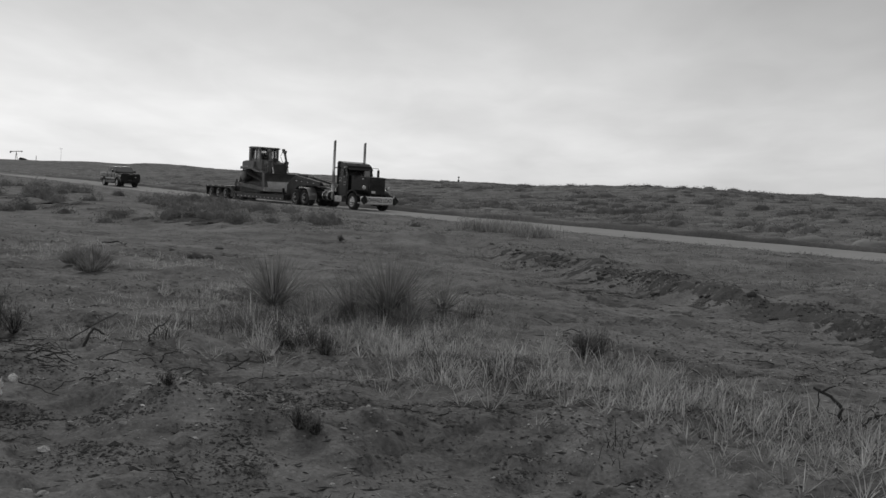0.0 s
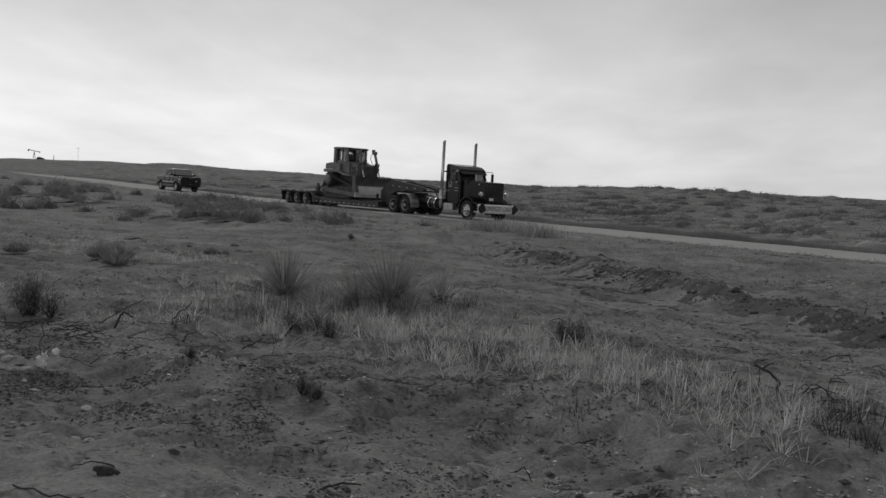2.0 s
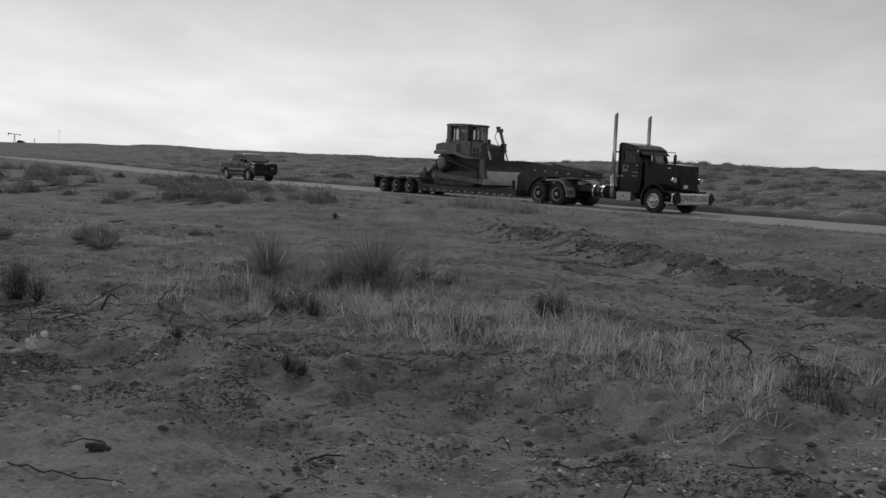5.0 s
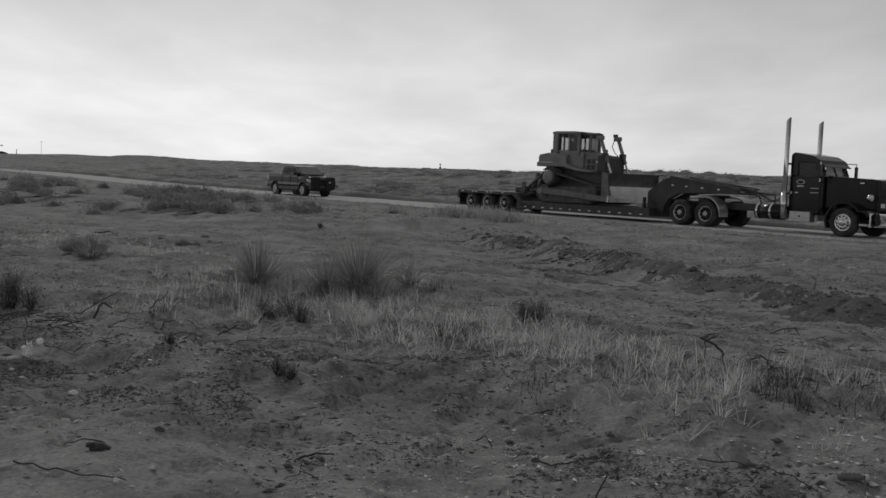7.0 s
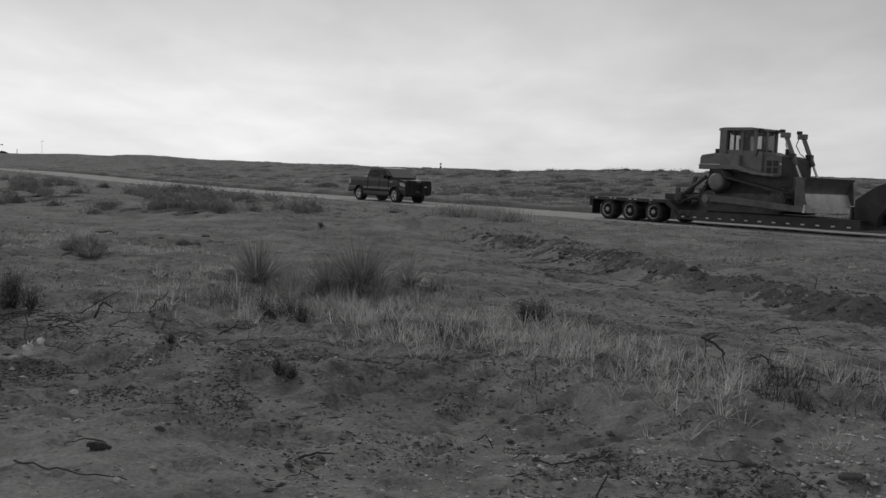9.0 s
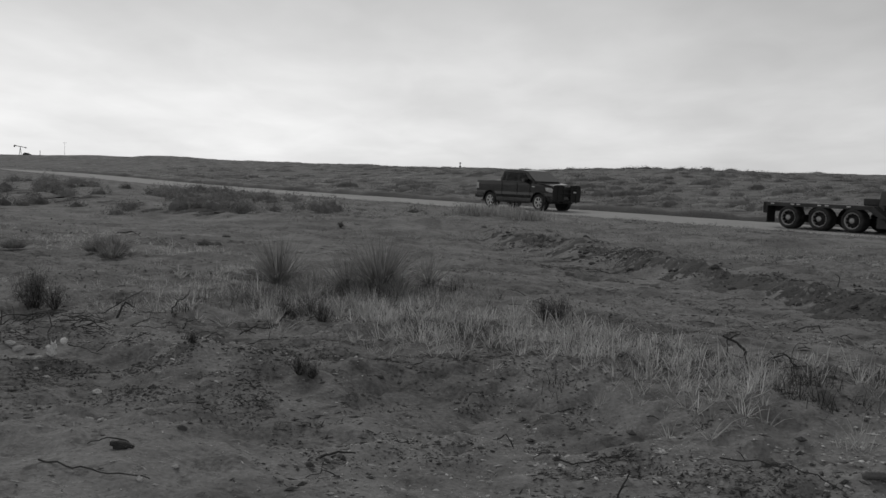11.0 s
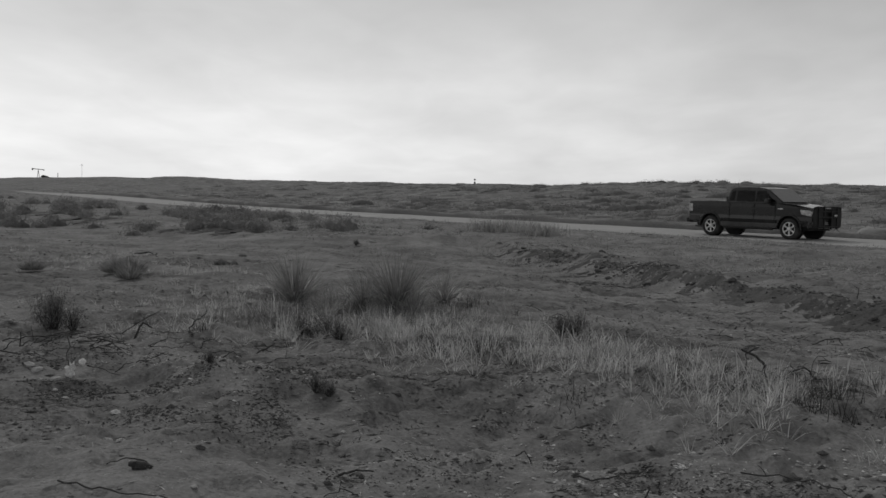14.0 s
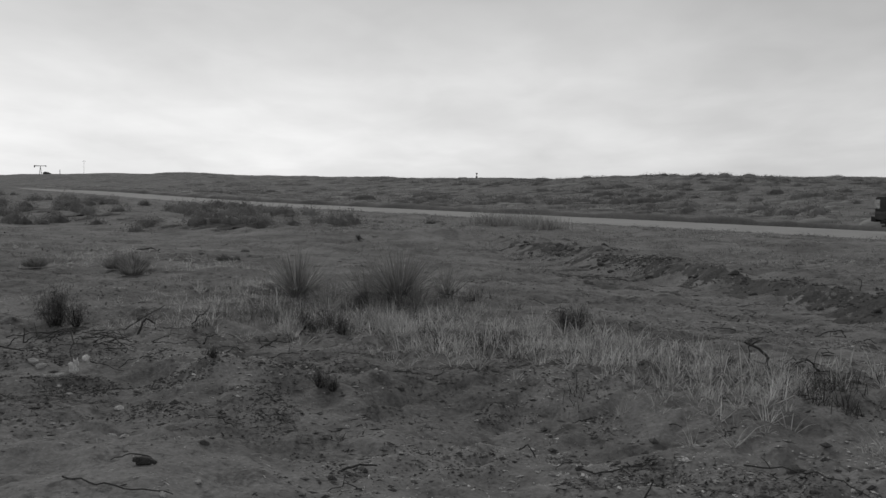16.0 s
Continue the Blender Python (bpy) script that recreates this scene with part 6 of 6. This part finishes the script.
    strew("gravel", 2200, clumpy(0.5, 52, 0.1), 0.005, 0.027, PEBBLE, "pale gravel washed together at the slope's foot", "gravel", 13, lambda r2, n: (r2.uniform(-2.6, 3.6, n), r2.normal(5.6, 0.42, n)))
    strew("soil_crumbs", 44000, clumpy(0.7, 55, -0.05), 0.003, 0.020, CRUMB, "dark soil crumbs and bark litter on sand", "litter", 4)

    def before(r2, n):
        x = r2.uniform(-4.2, 4.2, n)
        return x, 4.5 + 4.2 * r2.beta(1.3, 1.6, n)
    strew("twig_litter", 2300, clumpy(0.6, 136, 0.06), 0.003, 0.010, TWIG, "thin dark twigs lying in drifts on sand", "litter", 14, before, True)
    strew("straw_litter", 2200, clumpy(0.6, 138, 0.0), 0.003, 0.008, DRYGRASS, "pale straw stalks lying in drifts on sand", "litter", 15, before, True)
    strew("soil_lumps", 2300, clumpy(0.45, 139, -0.02), 0.010, 0.038, CLOD, "dark lumps of crusted soil in clusters", "soil", 16, before)

    def behind(r2, n):
        return r2.uniform(-9, 9, n), r2.uniform(8.5, 20, n)
    strew("twig_litter", 3200, lambda x, y: np.clip(0.0 + 2.4 * fbm(x * 0.6, y, 1.2, 3, 140), 0, 1), 0.004, 0.013, TWIG, "dark dead twigs strewn on sand behind the grass", "litter", 17, behind, True)

    def on_bank(r2, n):
        x = r2.uniform(1.9, 9.0, n)
        d = bank_line(x) + r2.normal(0.3, 0.45, n)
        return x, LINE_Y - (d + x * SA) / CA
    strew("bank_rubble", 9000, clumpy(0.6, 57, 0.3), 0.006, 0.045, CRUMB, "dark broken soil along the roadside bank", "soil", 6, on_bank)

    def on_slope(r2, n):
        x = r2.uniform(-3.6, 2.2, n)
        return x, r2.normal(6.6, 0.7, n) - 0.25 * x
    strew("slope_rubble", 34000, clumpy(0.4, 59, 0.05), 0.002, 0.019, CRUMB, "dark soil crumbs on the foreground slope", "soil", 8, on_slope)


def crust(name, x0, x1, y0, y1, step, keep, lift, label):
    """A thin ragged sheet of soil on the ground, its dark colour carrying the slope's shade."""
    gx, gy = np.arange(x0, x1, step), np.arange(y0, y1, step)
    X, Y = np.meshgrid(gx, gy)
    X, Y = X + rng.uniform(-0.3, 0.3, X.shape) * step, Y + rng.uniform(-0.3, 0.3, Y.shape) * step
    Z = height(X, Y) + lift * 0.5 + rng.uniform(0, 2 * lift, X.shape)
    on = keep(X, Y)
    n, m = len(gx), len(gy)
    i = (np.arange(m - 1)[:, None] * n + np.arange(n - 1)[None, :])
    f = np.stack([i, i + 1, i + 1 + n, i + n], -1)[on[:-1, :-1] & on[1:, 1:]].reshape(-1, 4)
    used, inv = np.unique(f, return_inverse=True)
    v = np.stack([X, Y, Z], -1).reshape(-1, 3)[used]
    tagged(raw(name, v.tolist(), inv.reshape(-1, 4).tolist(), SHADESOIL), label, "soil", kind="stuff")


def build_crust():
    # shade of the bank's near face, laid on as ragged dark soil
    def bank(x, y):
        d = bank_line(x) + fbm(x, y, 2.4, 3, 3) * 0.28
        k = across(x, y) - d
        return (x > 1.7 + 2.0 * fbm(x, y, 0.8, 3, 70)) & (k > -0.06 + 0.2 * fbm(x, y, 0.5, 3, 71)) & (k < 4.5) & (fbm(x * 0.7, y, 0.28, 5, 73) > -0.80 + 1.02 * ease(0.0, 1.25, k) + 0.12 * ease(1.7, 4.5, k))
    crust("bank_crust", 0.2, 8.6, 8.5, 34, 0.05, bank, 0.0025, "bare soil on the roadside bank face, its shade put into the dark colour")

    # shade along the low ledge, laid on the same way
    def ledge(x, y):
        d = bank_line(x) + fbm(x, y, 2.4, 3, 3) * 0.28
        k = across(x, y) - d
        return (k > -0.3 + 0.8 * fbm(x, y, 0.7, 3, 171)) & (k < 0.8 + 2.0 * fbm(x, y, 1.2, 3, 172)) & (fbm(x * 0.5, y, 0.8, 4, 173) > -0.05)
    crust("ledge_crust", -24, -5.5, 24, 48, 0.09, ledge, 0.003, "bare soil along a low broken ledge, its shade put into the dark colour")

    # windrow along the far edge of the road; its near side's shade is in the dark colour
    ls = np.arange(-92, 60, 0.3)
    w = 1.0 + 0.7 * fbm(ls, ls * 0, 5.0, 3, 76)
    tall = (0.27 + 0.22 * fbm(ls, ls * 0 + 9, 2.2, 4, 78)) * (0.35 + 0.65 * ease(45, 12, ls))
    verts = []
    for l, wd, t in zip(ls, w, tall):
        for q, z in ((0.0, -0.06), (0.10, 0.6), (0.22, 1.0), (0.45, 0.9), (0.75, 0.5), (1.0, -0.1)):
            p = Vector((0, LINE_Y, 0)) + U * float(l) + AWAY * (5.0 + 0.1 * math.sin(l) + q * 1.1 * float(max(0.4, wd)))
            verts.append((p.x, p.y, 0.45 * float(ease(-25, -85, l)) + z * float(max(0.10, t)) + 0.02 * math.sin(l * 7 + q * 9)))
    faces = [(6 * i + j, 6 * i + j + 1, 6 * i + j + 7, 6 * i + j + 6) for i in range(len(ls) - 1) for j in range(5)]
    tagged(raw("road_windrow", verts, faces, CLOD, True), "windrow of soil along the far road edge, shade put into its dark colour", "soil", kind="stuff")


def build_debris():
    """Dead leaves, bark and bits of twig lying flat in drifts."""
    def lie(name, n, x0, x1, y0, y1, keep, lo, hi, wide, label, material=None):
        cx, cy = scatter(n, x0, x1, y0, y1, keep)
        m = len(cx)
        b = np.stack([cx, cy, height(cx, cy) + rng.uniform(0.0, 0.015, m)], 1)
        tagged(blades(name, b, lo + (hi - lo) * rng.beta(1.1, 3.5, m), rng.uniform(0.94, 1.08, m), rng.choice((0.0, 3.14), m) + rng.normal(0.25, 0.8, m), rng.uniform(0.4, 1.0, m) * wide, material or DEADLEAF, 0.04), label, "litter", kind="stuff")
    drift = lambda x, y: littered(x, y) * np.clip(-0.12 + 2.8 * fbm(x * 0.6, y, 0.55, 4, 131) + 0.45 * np.exp(-(((x + 2.6) / 1.2) ** 2 + ((y - 7.8) / 0.9) ** 2)), 0, 1)
    lie("leaf_litter", 60000, -4.5, 4.5, 4.2, 9.5, drift, 0.02, 0.14, 0.012, "dark dead leaves and bark bits drifted on sand")
    lie("leaf_litter", 62000, -13, 10, 9, 26, lambda x, y: np.clip(-0.16 + 2.4 * fbm(x * 0.5, y, 1.1, 4, 132), 0, 1), 0.05, 0.26, 0.026, "dark dead stems lying in drifts on sand")
    lie("leaf_litter", 36000, -42, -3, 19, 66, lambda x, y: (across(x, y) > 3) * np.clip(-0.12 + 2.4 * fbm(x * 0.5, y, 2.4, 4, 134), 0, 1), 0.10, 0.45, 0.045, "dark dead weeds lying over the verge")
    lie("leaf_litter", 26000, 1.5, 9.5, 7.5, 18, lambda x, y: np.clip(0.0 + 2.4 * fbm(x * 0.5, y, 0.8, 4, 135), 0, 1), 0.03, 0.16, 0.014, "dark dead stems strewn on the sand below the bank")
    lie("straw_bits", 9000, -4.5, 4.5, 4.2, 10, lambda x, y: np.clip(-0.1 + 2.0 * fbm(x, y, 0.9, 3, 133), 0, 1), 0.02, 0.10, 0.006, "pale broken straw bits strewn on sand", DRYGRASS)


def build_litter():
    # crumpled pale scrap and a crushed bottle
    bm = bmesh.new()
    bmesh.ops.create_icosphere(bm, subdivisions=3, radius=0.030)
    for v in bm.verts:
        v.co *= 1 + 1.6 * noise.noise(v.co * 60)
        v.co.z *= 1.7
    ob = tagged(part("paper_scrap", bm, grey("pale_paper", 0.78, 0.8, spread=0.2, scale=20, fine=60)), "pale crumpled scrap caught under burnt twigs", "litter")
    ob.location = (-2.90, 7.52, float(height(-2.90, 7.52)) + 0.05)
    bm = bmesh.new()
    bmesh.ops.create_icosphere(bm, subdivisions=3, radius=0.024)
    for v in bm.verts:
        v.co *= 1 + 0.7 * noise.noise(v.co * 40 + Vector((4, 0, 0)))
    ob = tagged(part("paper_scrap", bm, bpy.data.materials["pale_paper"]), "small pale crumpled scrap of paper", "litter")
    ob.location = (-2.86, 7.66, float(height(-2.86, 7.66)) + 0.08)
    bt = tagged(new("bottle"), "crushed pale plastic bottle lying on sand", "bottle")
    x, y = 2.43, 4.96
    bt.matrix_basis = pose(x, y, float(height(x, y)) + 0.03, 0, 4, 12)
    part("bottle_body", lathe([(0.008, 0.075), (0.022, 0.068), (0.027, 0.055), (0.021, 0.045), (0.027, 0.035), (0.021, 0.022), (0.026, 0.010), (0.020, 0.0), (0.026, -0.014), (0.021, -0.028), (0.025, -0.045), (0.012, -0.075), (0.012, -0.09)], 16), grey("cloudy_plastic", 0.13, 0.3, spread=0.2, scale=30, fine=90), bt, "", True).matrix_basis = pose(0, 0, 0, 0, 0, 90)
    part("cap", rod((0.085, 0, 0), (0.108, 0, 0), 0.016), PEBBLE, bt, "pale cap")


# ---- far things on the skyline ----
def build_far():
    STEEL = grey("far_steel", 0.05, 0.7, spread=0.2)
    x, y = -124.4, 297.0
    pj = tagged(new("pumpjack"), "dark oil pumpjack nodding on the skyline", "pumpjack")
    pj.matrix_basis = pose(x, y, float(height(x, y)), 0, 0, 22)
    for a in (-1, 1):
        for b in (-1, 1):
            part("samson_post", pipe([(a * 0.34, b * 0.35, -0.3), (0, b * 0.06, 2.55)], 0.075), STEEL, pj)
    beam = part("walking_beam", prism([(-1.55, -0.02), (1.6, 0.02), (1.6, 0.20), (-1.55, 0.20)], -0.10, 0.10, 0.02), STEEL, pj)
    beam.location = (0, 0, 2.58)
    part("horse_head", prism([(-1.78, -0.42), (-1.50, -0.36), (-1.40, 0.26), (-1.72, 0.30), (-1.92, -0.04)], -0.12, 0.12, 0.02), STEEL, beam)
    part("equalizer", box(1.35, 1.72, -0.25, 0.25, -0.14, 0.24, 0.03), STEEL, beam)
    part("gearbox", prism([(0.55, -0.3), (3.3, -0.3), (3.2, 0.35), (2.3, 0.75), (1.2, 0.95), (0.7, 0.6)], -0.4, 0.4, 0.06), STEEL, pj)
    part("base_skid", box(-1.0, 3.6, -0.5, 0.5, -0.4, 0.16), STEEL, pj)
    x, y = -112.1, 300.0
    up = tagged(new("utility_pole"), "thin utility pole on the skyline", "pole")
    up.location = (x, y, float(height(x, y)))
    part("pole_shaft", rod((0, 0, -0.5), (0, 0, 4.6), 0.04, r2=0.03), STEEL, up)
    part("crossarm", box(-0.6, 0.6, -0.04, 0.04, 4.2, 4.27), STEEL, up)
    x, y = -119.6, 300.0
    up = tagged(new("wellhead_post"), "short dark post on the skyline", "post")
    up.location = (x, y, float(height(x, y)))
    part("post_shaft", rod((0, 0, -0.3), (0, 0, 1.5), 0.09), STEEL, up)
    x, y = 6.1, 180.0
    up = tagged(new("marker_post"), "small dark marker post with a lamp box on the skyline", "marker post")
    up.location = (x, y, float(height(x, y)))
    part("post_shaft", rod((0, 0, -0.3), (0, 0, 0.9), 0.24, r2=0.18), STEEL, up)
    part("post_neck", rod((0, 0, 0.9), (0, 0, 1.3), 0.05), STEEL, up)
    part("lamp_box", box(-0.17, 0.17, -0.15, 0.15, 1.25, 1.5, 0.04), STEEL, up)
    return beam


build_grass()
build_scrub()
weeds()
verge_clumps()
build_plants()
build_sticks()
build_stones()
build_crust()
build_debris()
build_litter()
pump_beam = build_far()


# ---- what moves ----
TRUCK_L = [
    (0, -7.80), (0.5, -5.10), (1, -2.54), (1.5, 0.02), (2, 2.52), (2.5, 4.96), (3, 7.38), (3.5, 9.70), (4, 11.98), (6.5, 23.64), (7, 26.06), (7.5, 28.50), (8, 30.87), (8.5, 33.16), (9, 35.43), (11.5, 45.33), (13, 51.40), (14.5, 57.50), (16, 63.50)
]
PICKUP_L = [
    (0, -49.80), (0.5, -47.20), (1, -44.60), (1.5, -41.90), (2, -39.00), (2.5, -36.00), (3, -32.95), (3.5, -29.95), (4, -27.05), (6.5, -14.12), (7, -11.54), (7.5, -8.93), (8, -6.40), (8.5, -3.94), (9, -1.24), (11.5, 11.65), (12, 14.04), (12.5, 16.24), (13, 18.31), (13.5, 20.26), (14, 22.26), (14.5, 24.24), (15, 26.35), (15.5, 28.38), (16, 30.35)
]


def spot(l, half):
    p = Vector((0, LINE_Y, 0.45 * float(ease(-25, -85, l)))) + U * l + AWAY * half
    return pose(p.x, p.y, p.z + 0.005, 0, 0, -math.degrees(ROAD_A))


def motions():
    for thing, up in ((truck, 0.0), (trailer, 0.0), (dozer, -0.10)):
        walk(thing, [(t, pose(0, 0, up) @ spot(l, 1.25)) for t, l in TRUCK_L])
    walk(pickup, [(t, spot(l, 0.97)) for t, l in PICKUP_L])
    # the pumpjack nods once in four and a half seconds
    walk(pump_beam, [(k * 0.25, pose(0, 0, 2.58, 0, -15 * math.cos(2 * math.pi * (k * 0.25 - 12.6) / 4.5), 0)) for k in range(65)])
    for hub, radius, of in WHEELS:
        rows = TRUCK_L if of == "truck" else PICKUP_L
        ts, ls = [t for t, l in rows], [l for t, l in rows]
        home = hub.matrix_basis.translation.copy()
        keys = [(k * 0.1, float(np.interp(k * 0.1, ts, ls))) for k in range(161)]
        walk(hub, [(t, pose(home.x, home.y, home.z, 0, math.degrees(l / radius), 0)) for t, l in keys])


motions()
